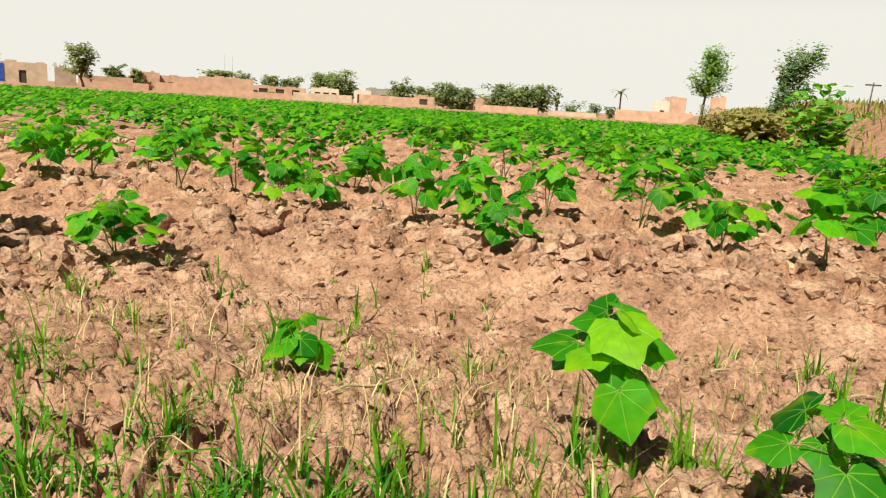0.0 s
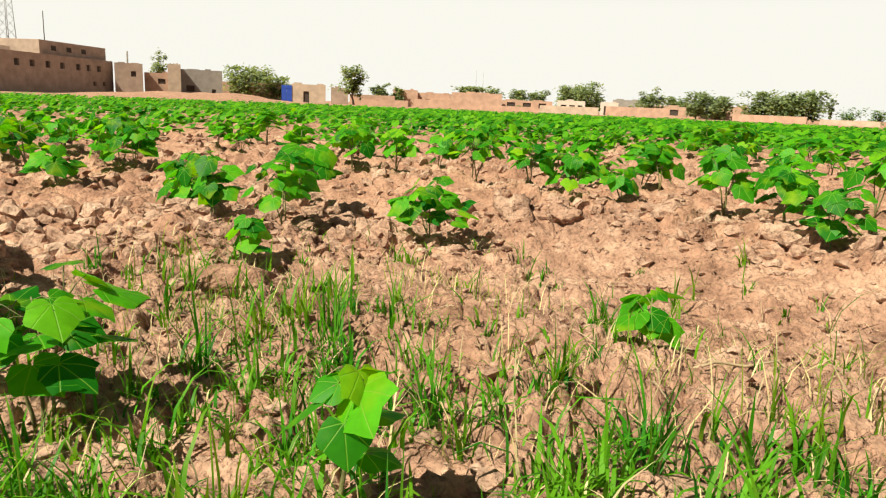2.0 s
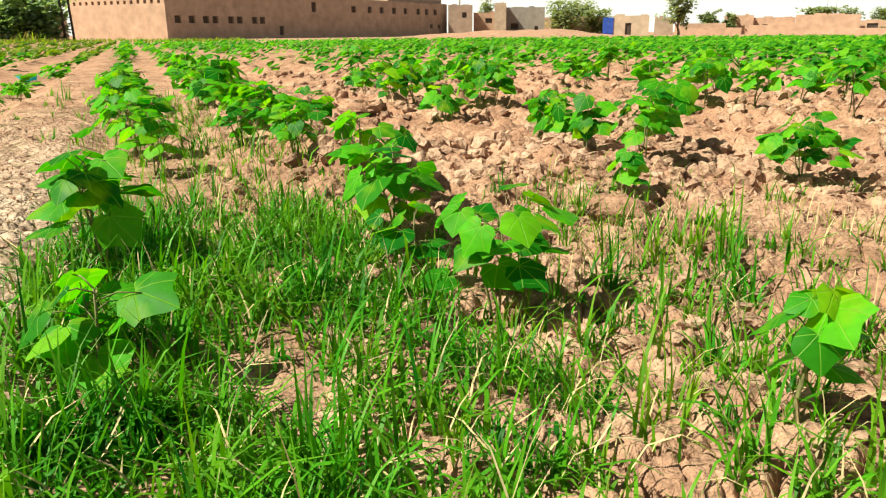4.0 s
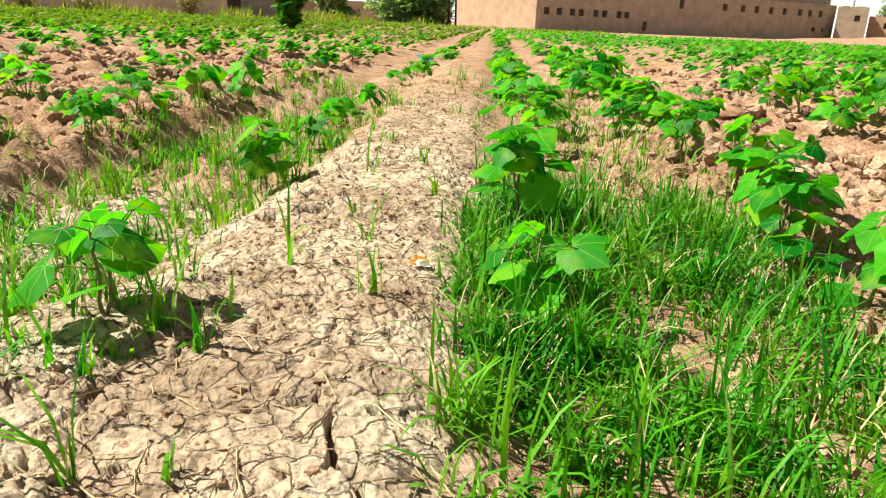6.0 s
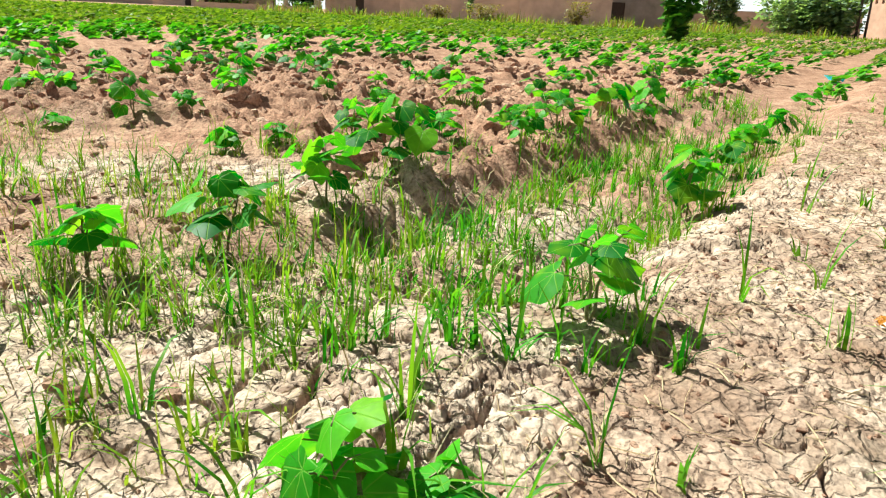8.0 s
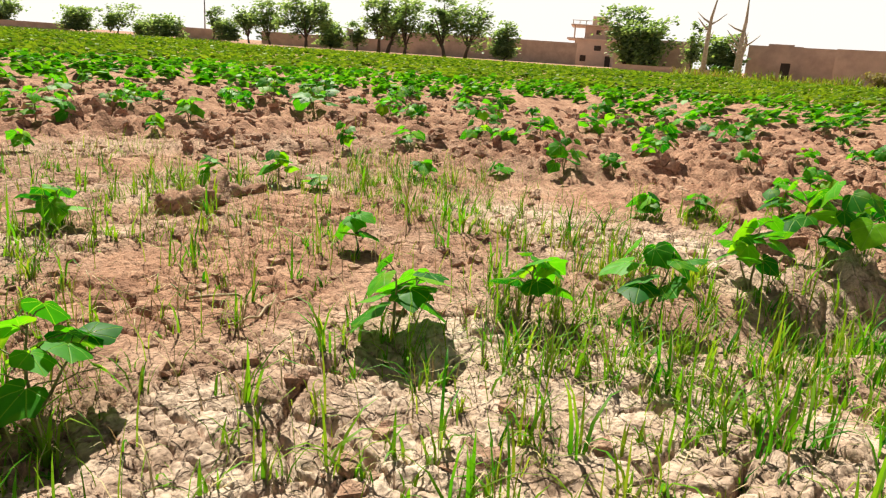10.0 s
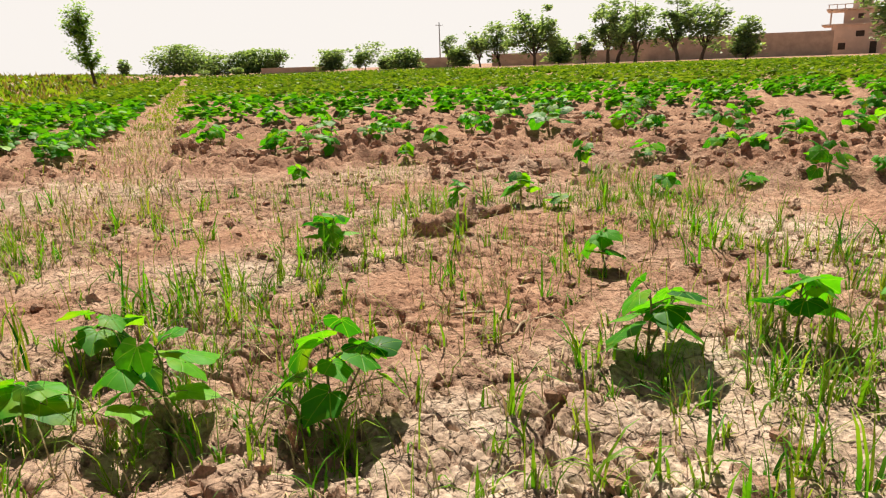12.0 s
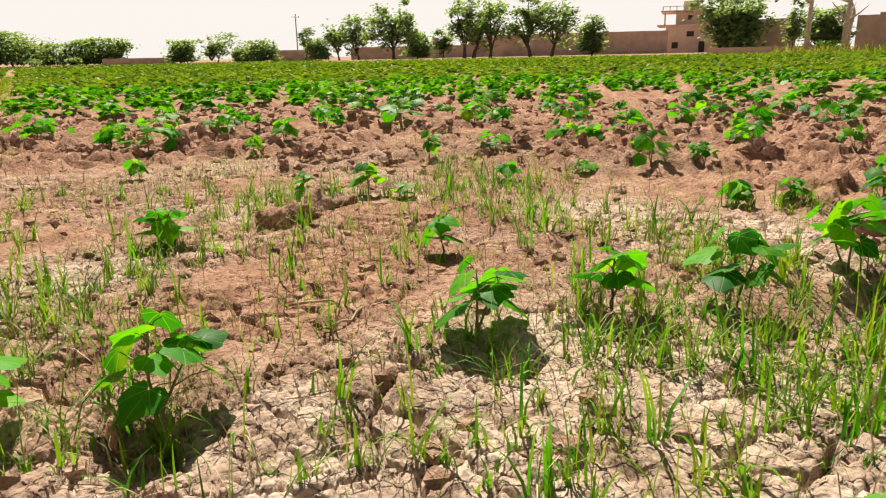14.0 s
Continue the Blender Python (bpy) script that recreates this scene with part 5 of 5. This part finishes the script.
HOUSES = [
    (-101.4, 107.4, 4.8, 9.6, 6.0, 43, 0, [(0.8, 0.9, 3.6, 4.6)], "small brown mud house with a rooftop finial"),
    (-102.6, 116.0, 4.5, 9.6, 4.7, 41, 1, [(0.9, 1.4, 2.6, 3.6)], "pinkish brick house with a veranda opening"),
    (-99.0, 116.8, 2.4, 6.4, 6.5, 40, 2, [], "narrow tan stair tower beside a house"),
    (-98.4, 124.2, 8.2, 11.2, 5.8, 38, 3, [(-2.2, 1.6, 1.4, 2.6), (2.4, 0.8, 0.1, 2.0)], "grey flat-roofed house with dark openings"),
    (-65.9, 111.7, 5.9, 8.0, 3.3, 30, 2, [(-0.4, 1.0, 0.1, 2.1)], "tan walled house with a dark doorway"),
    (-73.0, 136.5, 3.6, 6.4, 3.4, 28, 0, [], "small brown mud hut"),
    (-61.9, 145.8, 5.4, 6.4, 3.7, 23, 1, [], "pinkish mud house with a flat roof"),
    (-57.2, 151.5, 7.6, 8.0, 3.3, 21, 1, [(-1.6, 1.0, 0.1, 2.0)], "pinkish mud house with a doorway"),
    (-45.1, 144.2, 10.4, 9.6, 3.5, 17, 1, [], "plain pink brick building with blank front wall"),
    (-37.5, 157.4, 11.2, 9.6, 2.5, 13, 1, [(-3.5, 1.8, 0.9, 2.0), (0.0, 1.8, 0.9, 2.0), (3.4, 1.6, 0.9, 2.0)], "low pinkish shed with dark open bays"),
    (-27.4, 155.9, 5.9, 8.0, 2.8, 10, 4, [(-1.6, 1.2, 0.6, 1.9), (0.2, 1.2, 0.6, 1.9), (1.9, 1.0, 0.6, 1.9)], "whitewashed house with a shaded veranda"),
    (-18.6, 150.0, 3.6, 8.0, 2.7, 7, 4, [(-0.6, 0.9, 0.1, 1.9)], "small whitewashed house with a doorway"),
    (-16.8, 168.2, 6.6, 9.6, 3.6, 6, 3, [(0.8, 1.2, 1.2, 2.2)], "grey house with a flat roof"),
    (-8.2, 158.0, 8.9, 8.0, 2.4, 3, 1, [(-2.0, 2.4, 0.6, 1.8), (1.8, 2.0, 0.6, 1.8)], "low pinkish shed with open front"),
    (5.6, 161.9, 5.5, 8.0, 2.9, -2, 1, [], "pinkish mud house behind trees"),
    (41.8, 145.3, 3.2, 6.4, 4.2, -16, 4, [(0.3, 0.8, 1.4, 2.4)], "whitewashed house beside a palm"),
    (47.5, 154.9, 4.5, 8.0, 5.4, -17, 1, [], "plain pinkish brick house behind walls"),
    (43.2, 118.3, 2.4, 6.4, 4.4, -20, 1, [], "pinkish brick hut behind a tree"),
    (-103.7, -31.4, 11.0, 8.0, 4.5, 106, 5, [(-0.6, 1.2, 0.1, 2.4)], "umber mud house with a dark doorway"),
    (-121.8, -14.1, 9.4, 9.6, 7.0, 96, 3, [], "grey two-storey house behind a wall"),
    (-90.1, -2.7, 10.8, 9.6, 4.8, 91, 5, [], "tall umber mud building with blank wall"),
    (-100.2, 6.3, 7.0, 8.0, 5.4, 86, 3, [(-2.4, 1.7, 0.1, 3.2)], "grey plastered house with a dark sheet door"),
    (-94.5, -109.6, 1.3, 3.2, 4.0, 139, 4, [(0.1, 0.4, 2.0, 2.9)], "narrow whitewashed kiosk tower"),
]
for row in HOUSES:
    house(*row)
BOUNDARY = [
    (-78.0, 112.4, 10.4, 0.4, 3.3, 35, 1), (-65.3, 136.3, 9.3, 0.5, 2.2, 25, 1), (1.0, 158.2, 9.1, 0.5, 1.6, 0, 1), (37.7, 135.1, 13.9, 0.5, 2.0, -16, 1),
    (-124.3, -97.6, 35.1, 0.5, 4.6, 128, 5), (-115.0, -115.0, 9.3, 0.5, 4.2, 135, 5), (-105.0, -48.5, 5.9, 0.5, 4.7, 114, 5), (-105.7, -55.2, 6.3, 0.5, 2.8, 117, 5),
    (-91.2, -43.6, 12.7, 0.4, 0.9, 115, 2), (-95.9, -16.2, 15.7, 0.5, 4.2, 99, 5), (-106.7, 15.7, 14.4, 0.4, 2.8, 81, 1), (-111.7, 5.8, 9.2, 0.4, 1.9, 87, 1),
]
BOUNDARY += [(-101.5, 23.4, 20.0, 0.4, 2.8, 77, 5), (-55.8, -162.3, 14.6, 0.5, 1.4, 161, 5), (-86.6, -150.4, 10.2, 0.5, 2.5, 150, 5), (-94.9, -123.0, 14.2, 0.5, 1.3, 142, 5), (-104.0, -124.5, 32.0, 0.5, 2.7, 140, 5)]
BOUNDARY += [(-58.0, 126.5, 9.0, 0.4, 1.3, 26, 1), (-48.0, 131.5, 11.0, 0.4, 1.7, 20, 1), (-36.5, 134.5, 10.5, 0.4, 1.1, 15, 1), (-24.5, 137.0, 11.0, 0.4, 1.5, 9, 2), (-12.0, 138.3, 11.5, 0.4, 1.8, 4, 1), (10.5, 139.0, 12.0, 0.4, 1.3, -4, 1), (23.0, 138.0, 9.0, 0.4, 1.0, -9, 2)]
for x, y, w, d, h, yaw, mat in BOUNDARY:
    house(x, y, w, d, h, yaw, mat, [], "plain %s boundary wall at the field edge" % ("pinkish brick" if mat == 1 else "pale low" if mat == 2 else "brown mud"), "boundary_wall")

# blue sheet-metal gate
gate = tagged(new("metal_gate"), "bright blue sheet-metal gate in a compound wall", "gate")
gate.matrix_basis = pose(-69.1, 109.75, 0, 0, 0, 32)
for sx in (-0.45, 0.45):
    bm = bmesh.new()
    box(bm, (0.86, 0.08, 2.9), (sx, 0, 1.5))
    for k in range(3):
        box(bm, (0.8, 0.05, 0.1), (sx, -0.06, 0.5 + k))
    part("gate_leaf", bm, BLUE, gate)

# three-storey house with roof terrace
terrace = house(-143.3, -84.0, 9.3, 12.8, 5.6, 120, 6, [(-2.6, 1.3, 1.0, 2.3), (0.4, 1.5, 3.4, 4.5), (2.8, 1.2, 0.1, 2.4)], "rose plastered three-storey house with roof terraces")
for name, size, at, mat in (("balcony_slab", (11.0, 13.4, 0.3), (-0.9, 6.1, 5.75), 6), ("upper_storey", (7.2, 10.5, 2.6), (0.9, 6.6, 7.2), 6), ("roof_slab", (10.4, 12.6, 0.25), (-0.6, 6.1, 8.65), 6), ("roof_room", (3.4, 4.0, 2.1), (0.4, 6.4, 9.8), 6)):
    bm = bmesh.new()
    box(bm, size, at)
    part(name, bm, WALLS[mat], terrace)
for k in range(8):
    bm = bmesh.new()
    box(bm, (0.16, 0.16, 0.75), (-5.4 + 1.4 * k, 0.05, 9.15))
    part("railing_post", bm, WALLS[6], terrace)
bm = bmesh.new()
box(bm, (10.2, 0.12, 0.12), (-0.5, 0.05, 9.58))
part("railing", bm, WALLS[6], terrace)
for sx in (-4.9, -1.5):
    bm = bmesh.new()
    box(bm, (0.3, 0.3, 2.6), (sx, 0.3, 7.2))
    part("pillar", bm, WALLS[6], terrace)
for sx, z in ((0.2, 7.3), (2.6, 7.3), (0.3, 9.9)):
    bm = bmesh.new()
    box(bm, (0.9, 0.08, 0.9), (sx, 1.32 if z < 9 else 4.38, z))
    part("window", bm, DARK, terrace)


def pole(x, y, h, arm, label, thick=0.1, mat=None, lean=0.0):
    ob = tagged(new("utility_pole"), label, "pole")
    ob.location = (x, y, ground_z(x, y) - 0.1)
    bm = bmesh.new()
    tube(bm, [(0, 0, 0), (lean * 0.5, 0, h / 2), (lean, 0, h)], [thick, thick * 0.85, thick * 0.6], 7)
    part("shaft", bm, mat or METAL, ob)
    if arm:
        bm = bmesh.new()
        box(bm, (arm, min(0.12, 0.1 * arm), min(0.12, 0.1 * arm)), (lean, 0, h * 0.93))
        beam = part("crossarm", bm, mat or METAL, ob)
        for sx in (-0.45, 0, 0.45) if arm > 1 else ():
            bm = bmesh.new()
            tube(bm, [(lean + sx * arm, 0, h * 0.93), (lean + sx * arm, 0, h * 0.93 + 0.3)], [0.05, 0.06], 6)
            part("insulator", bm, DARK, beam)


pole(-109.3, -187.3, 12.8, 2.4, "grey power pole with a crossarm beyond the field", 0.22)
pole(-114.8, 101.4, 14.5, 0, "thin dark mast behind the mud building", 0.12, DARK)
pole(-57.6, 189.4, 10.0, 0, "thin grey mast above the far village", 0.1)
pole(-59.4, 188.9, 10.3, 0, "thin grey mast above the far village", 0.1)
pole(10.9, 19.1, 1.0, 0.4, "short wooden post with a crosspiece on the earth bank", 0.025, BARK, 0.04)
pole(-85.8, 28.2, 6.5, 0, "dark wooden pole beside the plastered building", 0.16, DARK, -0.3)
pole(-85.5, 29.0, 6.5, 0, "dark wooden pole beside the plastered building", 0.14, DARK, -0.4)
pole(-102.2, 108.0, 8.2, 0, "rooftop finial on a mud house", 0.25, WALLS[3])

# lattice tower, pale with distance
tower = tagged(new("lattice_tower"), "pale lattice radio tower far behind the village", "tower")
tower.location = (-153.3, 125.6, 0)
for sx in (-1, 1):
    for sy in (-1, 1):
        bm = bmesh.new()
        tube(bm, [(sx * 1.6, sy * 1.6, 0), (sx * 0.7, sy * 0.7, 26)], [0.12, 0.07], 5)
        part("leg", bm, METAL, tower)
for k in range(13):
    w0, w1 = 1.6 - 0.9 * k / 13, 1.6 - 0.9 * (k + 1) / 13
    bm = bmesh.new()
    for a in range(4):
        c0, c1 = ((-1, -1), (1, -1), (1, 1), (-1, 1))[a], ((1, -1), (1, 1), (-1, 1), (-1, -1))[a]
        tube(bm, [(c0[0] * w0, c0[1] * w0, 2 * k), (c1[0] * w1, c1[1] * w1, 2 * k + 2)], [0.05, 0.05], 4)
    part("brace", bm, METAL, tower)

# bare pale trunks
for x, y, h, n in ((-76.8, -32.2, 8.5, 0), (-74.6, -27.9, 8.0, 1), (-78.1, -28.9, 5.5, 2)):
    ob = tagged(new("bare_tree"), "pale barked dead tree with bare forked limbs", "tree")
    ob.location = (x, y, 0)
    rg = random.Random(n)
    bm = bmesh.new()
    tube(bm, [(0, 0, -0.1), (0.1, 0.05, h * 0.4), (0.3 - 0.3 * n, 0.2, h * 0.7), (0.2, 0.6 - 0.4 * n, h)], [0.3, 0.24, 0.16, 0.05], 8)
    for k in range(4):
        s = Vector((0.15, 0.1, h * rg.uniform(0.35, 0.7)))
        a = rg.uniform(0, 6.28)
        e = s + Vector((math.cos(a) * 1.5, math.sin(a) * 1.5, rg.uniform(0.6, 1.8)))
        tube(bm, [s, s.lerp(e, 0.5) + Vector((0, 0, -0.1)), e], [0.12, 0.08, 0.03], 6)
    part("trunk", bm, PALE_BARK, ob)


# grass along the far edges and on the eastern bank
def verge(count):
    rg = np.random.default_rng(41)
    x, y = rg.uniform(0.5, 30, count), np.where(rg.random(count) < 0.6, rg.uniform(8, 75, count), rg.uniform(-75, -12, count))
    x = np.where(y < 0, -0.67 + 0.203 * (y + 6.4) + rg.uniform(2.6, 14, count), x)
    e = east_bank(x, y)
    keep = (e > -0.8) & (e < 9) & (np.hypot(x, y) > 7)
    x, y = x[keep], y[keep]
    z = terrain(x, y)[0]
    d = np.hypot(x, y)
    return np.stack([x, y, z - 0.01], -1), d


vp, vd = verge(52000)
south = vp[:, 1] < 0
vg = RNG.random(len(vp)) < np.where(south, 0.85, 0.42)
wide = np.where(south, 0.016 + 0.0026 * vd, 0.010 + 0.0016 * vd)
blades("bank_grass", vp[vg], RNG.uniform(0.08, 0.26, vg.sum()), wide[vg] * 1.3, WEED, "green weeds and grass on the eastern bank", "grass", (0.1, 0.9), 6)
blades("bank_dry_grass", vp[~vg], RNG.uniform(0.12, 0.42, (~vg).sum()), wide[~vg], OLIVE_LEAF, "dry olive grass covering the eastern bank", "dry grass", (0.1, 0.9), 7)
py = RNG.uniform(-45, -10.5, 2200)
px = -0.67 + 0.203 * (py + 6.4) + RNG.normal(0, 0.16, len(py))
blades("path_grass", np.stack([px, py, terrain(px, py)[0]], -1), RNG.uniform(0.02, 0.07, len(px)), 0.004 + 0.0012 * np.abs(py), WEED, "low olive weeds over the trodden path", "grass", (0.2, 1.1), 16)
py = RNG.uniform(-12, -4.6, 2600)
px = -0.67 + 0.203 * (py + 6.4) + RNG.normal(0, 0.34, len(py))
for name, part_of, mat in (("path_straw", slice(0, 1700), DRY_GRASS), ("path_weeds", slice(1700, 2600), WEED)):
    n = len(px[part_of])
    blades(name, np.stack([px[part_of], py[part_of], terrain(px[part_of], py[part_of])[0]], -1), RNG.uniform(0.03, 0.13, n), RNG.uniform(0.003, 0.007, n), mat, "withered straw-coloured grass on the trodden path" if mat is DRY_GRASS else "thin olive weeds on the trodden path", "dry grass" if mat is DRY_GRASS else "grass", (0.4, 1.5), 22)
rg = np.random.default_rng(43)
a, d = np.radians(rg.uniform(60, 150, 7000)), rg.uniform(60, 90, 7000)
ex, ey = -d * np.sin(a), d * np.cos(a)
blades("edge_grass", np.stack([ex, ey, terrain(ex, ey)[0]], -1), rg.uniform(0.1, 0.45, len(ex)), rg.uniform(0.04, 0.10, len(ex)), WEED, "weedy green grass along the far field edge", "grass", (0.2, 1.0), 8)

a, d = np.radians(rg.uniform(148, 222, 8000)), 78 + 80 * rg.random(8000) ** 0.8
ex, ey = -d * np.sin(a), d * np.cos(a)
blades("far_crop", np.stack([ex, ey, terrain(ex, ey)[0]], -1), rg.uniform(0.15, 0.4, len(ex)), rg.uniform(0.15, 0.4, len(ex)), DRY_BACKLIT_LEAF, "faraway olive green crop before the tree line", "crop", (0.2, 1.2), 21)

wy = rg.uniform(-34, 22, 6000)
wx = -73.5 - 0.0 * wy + rg.normal(0, 2.2, len(wy))
lush = 0.25 + 0.75 * sstep(0.35, 0.6, fbm(wy * 0.35, wx * 0.2, 151))
for name, pick, mat, label in (("verge_weeds", rg.random(len(wy)) < 0.6, WEED, "tall green weeds in front of the compound walls"), ("verge_dry_weeds", rg.random(len(wy)) < 0.45, OLIVE_LEAF, "dry olive brush in front of the compound walls")):
    n = int(pick.sum())
    blades(name, np.stack([wx[pick], wy[pick], terrain(wx[pick], wy[pick])[0]], -1), rg.uniform(0.4, 1.5, n) * lush[pick], rg.uniform(0.05, 0.12, n), mat, label, "weeds", (0.1, 1.0), 18)


# ---------------------------------------------------------------- small things on the soil
def big_clod(x, y, sx, sy, sz, yaw, k, label="large dry clod of cracked earth"):
    shapes, faces = BIG_LUMPS
    v = shapes[k % len(shapes)].copy()
    for n, p in enumerate(v):
        q = Vector(p) + Vector((3.1 * k, 0, 0))
        v[n] = p * (1 + 0.45 * noise.noise(q * 1.6) + 0.34 * noise.noise(q * 3.6) + 0.20 * noise.noise(q * 8.0))
    me = np_mesh("soil_clod", v * [sx, sy, sz], faces, SOIL, True)
    at = me.attributes.new("mud", "FLOAT", "POINT")
    at.data.foreach_set("value", np.full(len(v), 0.05 + 0.12 * (k % 3), np.float32))
    ob = tagged(new("soil_clod", me), label, "soil clod", "large clods of earth")
    ob.matrix_basis = pose(x, y, ground_z(x, y) + sz * 0.05, 0, 0, yaw)


for n, (x, y, sx, sy, sz, yaw) in enumerate([
    (-1.72, 1.86, 0.21, 0.15, 0.095, 40), (-1.45, 1.95, 0.07, 0.06, 0.04, 0), (-1.20, 3.62, 0.14, 0.11, 0.13, 20), (-1.52, 3.70, 0.12, 0.10, 0.12, 70), (-0.90, 3.50, 0.13, 0.10, 0.11, 0),
    (-0.58, 3.50, 0.12, 0.09, 0.10, 40), (-2.0, 4.05, 0.13, 0.10, 0.12, 10), (-0.3, 0.95, 0.10, 0.07, 0.05, 0), (-0.22, 0.80, 0.06, 0.05, 0.035, 0),
    (-1.53, -3.54, 0.10, 0.08, 0.12, 10), (-1.68, -3.60, 0.12, 0.09, 0.085, 55), (-1.84, -3.68, 0.14, 0.09, 0.10, 35), (-2.02, -3.72, 0.11, 0.08, 0.07, 0), (-1.60, -3.70, 0.07, 0.06, 0.07, 80), (-3.2, -2.95, 0.10, 0.08, 0.06, 60), (-4.3, 2.85, 0.22, 0.14, 0.10, -20),
]):
    big_clod(x, y, sx, sy, sz, yaw, n)


def dry_stick(x, y, length, yaw, rise, bend, seed):
    rg = random.Random(seed)
    pts = []
    for k in range(6):
        s = k / 5
        px, py = x + math.cos(yaw) * length * s - math.sin(yaw) * bend * math.sin(s * 3.1), y + math.sin(yaw) * length * s + math.cos(yaw) * bend * math.sin(s * 3.1)
        pts.append(Vector((px, py, ground_z(px, py) + 0.006 + rise * s + rg.uniform(0, 0.003))))
    bm = bmesh.new()
    tube(bm, pts, [0.0042, 0.004, 0.0037, 0.0033, 0.0028, 0.0018], 6)
    me = bpy.data.meshes.new("dry_stick")
    bm.to_mesh(me)
    bm.free()
    me.materials.append(STRAW)
    tagged(new("dry_stick", me), "pale dry cotton stick lying on the soil", "stick", "dry sticks")


for n, row in enumerate([(-0.27, 1.55, 0.36, 0.35, 0.015, 0.03), (-0.33, 1.32, 0.14, -0.15, 0.01, 0), (-0.72, 1.25, 0.10, 0.1, 0.01, 0), (0.72, 1.42, 0.22, 0.9, 0.12, 0.01), (0.86, 1.45, 0.15, 0.8, 0.09, 0.01),
                         (-1.05, -2.55, 0.3, 2.5, 0.02, 0.02), (-1.75, 1.5, 0.2, 0.6, 0.02, 0.01), (0.9, 2.2, 0.3, 0.1, 0.01, 0.02), (1.05, 2.0, 0.25, -0.3, 0.02, 0.01), (-1.2, -2.4, 0.22, 0.4, 0.01, 0.02)]):
    dry_stick(*row, n)


def scrap(name, x, y, size, mats, label, seed):
    """A crumpled piece of thin packaging."""
    rg = random.Random(seed)
    ob = tagged(new(name), label, "litter")
    ob.location = (x, y, ground_z(x, y) + 0.004)
    for k, mat in enumerate(mats):
        bm = bmesh.new()
        g = [[bm.verts.new((size * ((i / 3 - 0.5) * (1 - 0.45 * k) + 0.5 * k), size * (j / 3 - 0.5) * 0.8, rg.uniform(0.0, 0.35) * size)) for j in range(4)] for i in range(4)]
        for i in range(3):
            for j in range(3):
                bm.faces.new((g[i][j], g[i + 1][j], g[i + 1][j + 1], g[i][j + 1]))
        bmesh.ops.solidify(bm, geom=bm.faces[:], thickness=0.0015)
        part(("film", "lining")[k % 2], bm, mat, ob)


scrap("wrapper", -1.73, -0.15, 0.042, [WRAP, WHITE], "crumpled orange and white wrapper on the earth bank", 1)
scrap("plastic_scrap", -10.8, 2.6, 0.26, [CYAN], "torn cyan plastic sheet among the cotton rows", 2)
scrap("plastic_scrap", -89.0, -21.5, 0.9, [CYAN], "cyan plastic sheet by the far wall", 3)
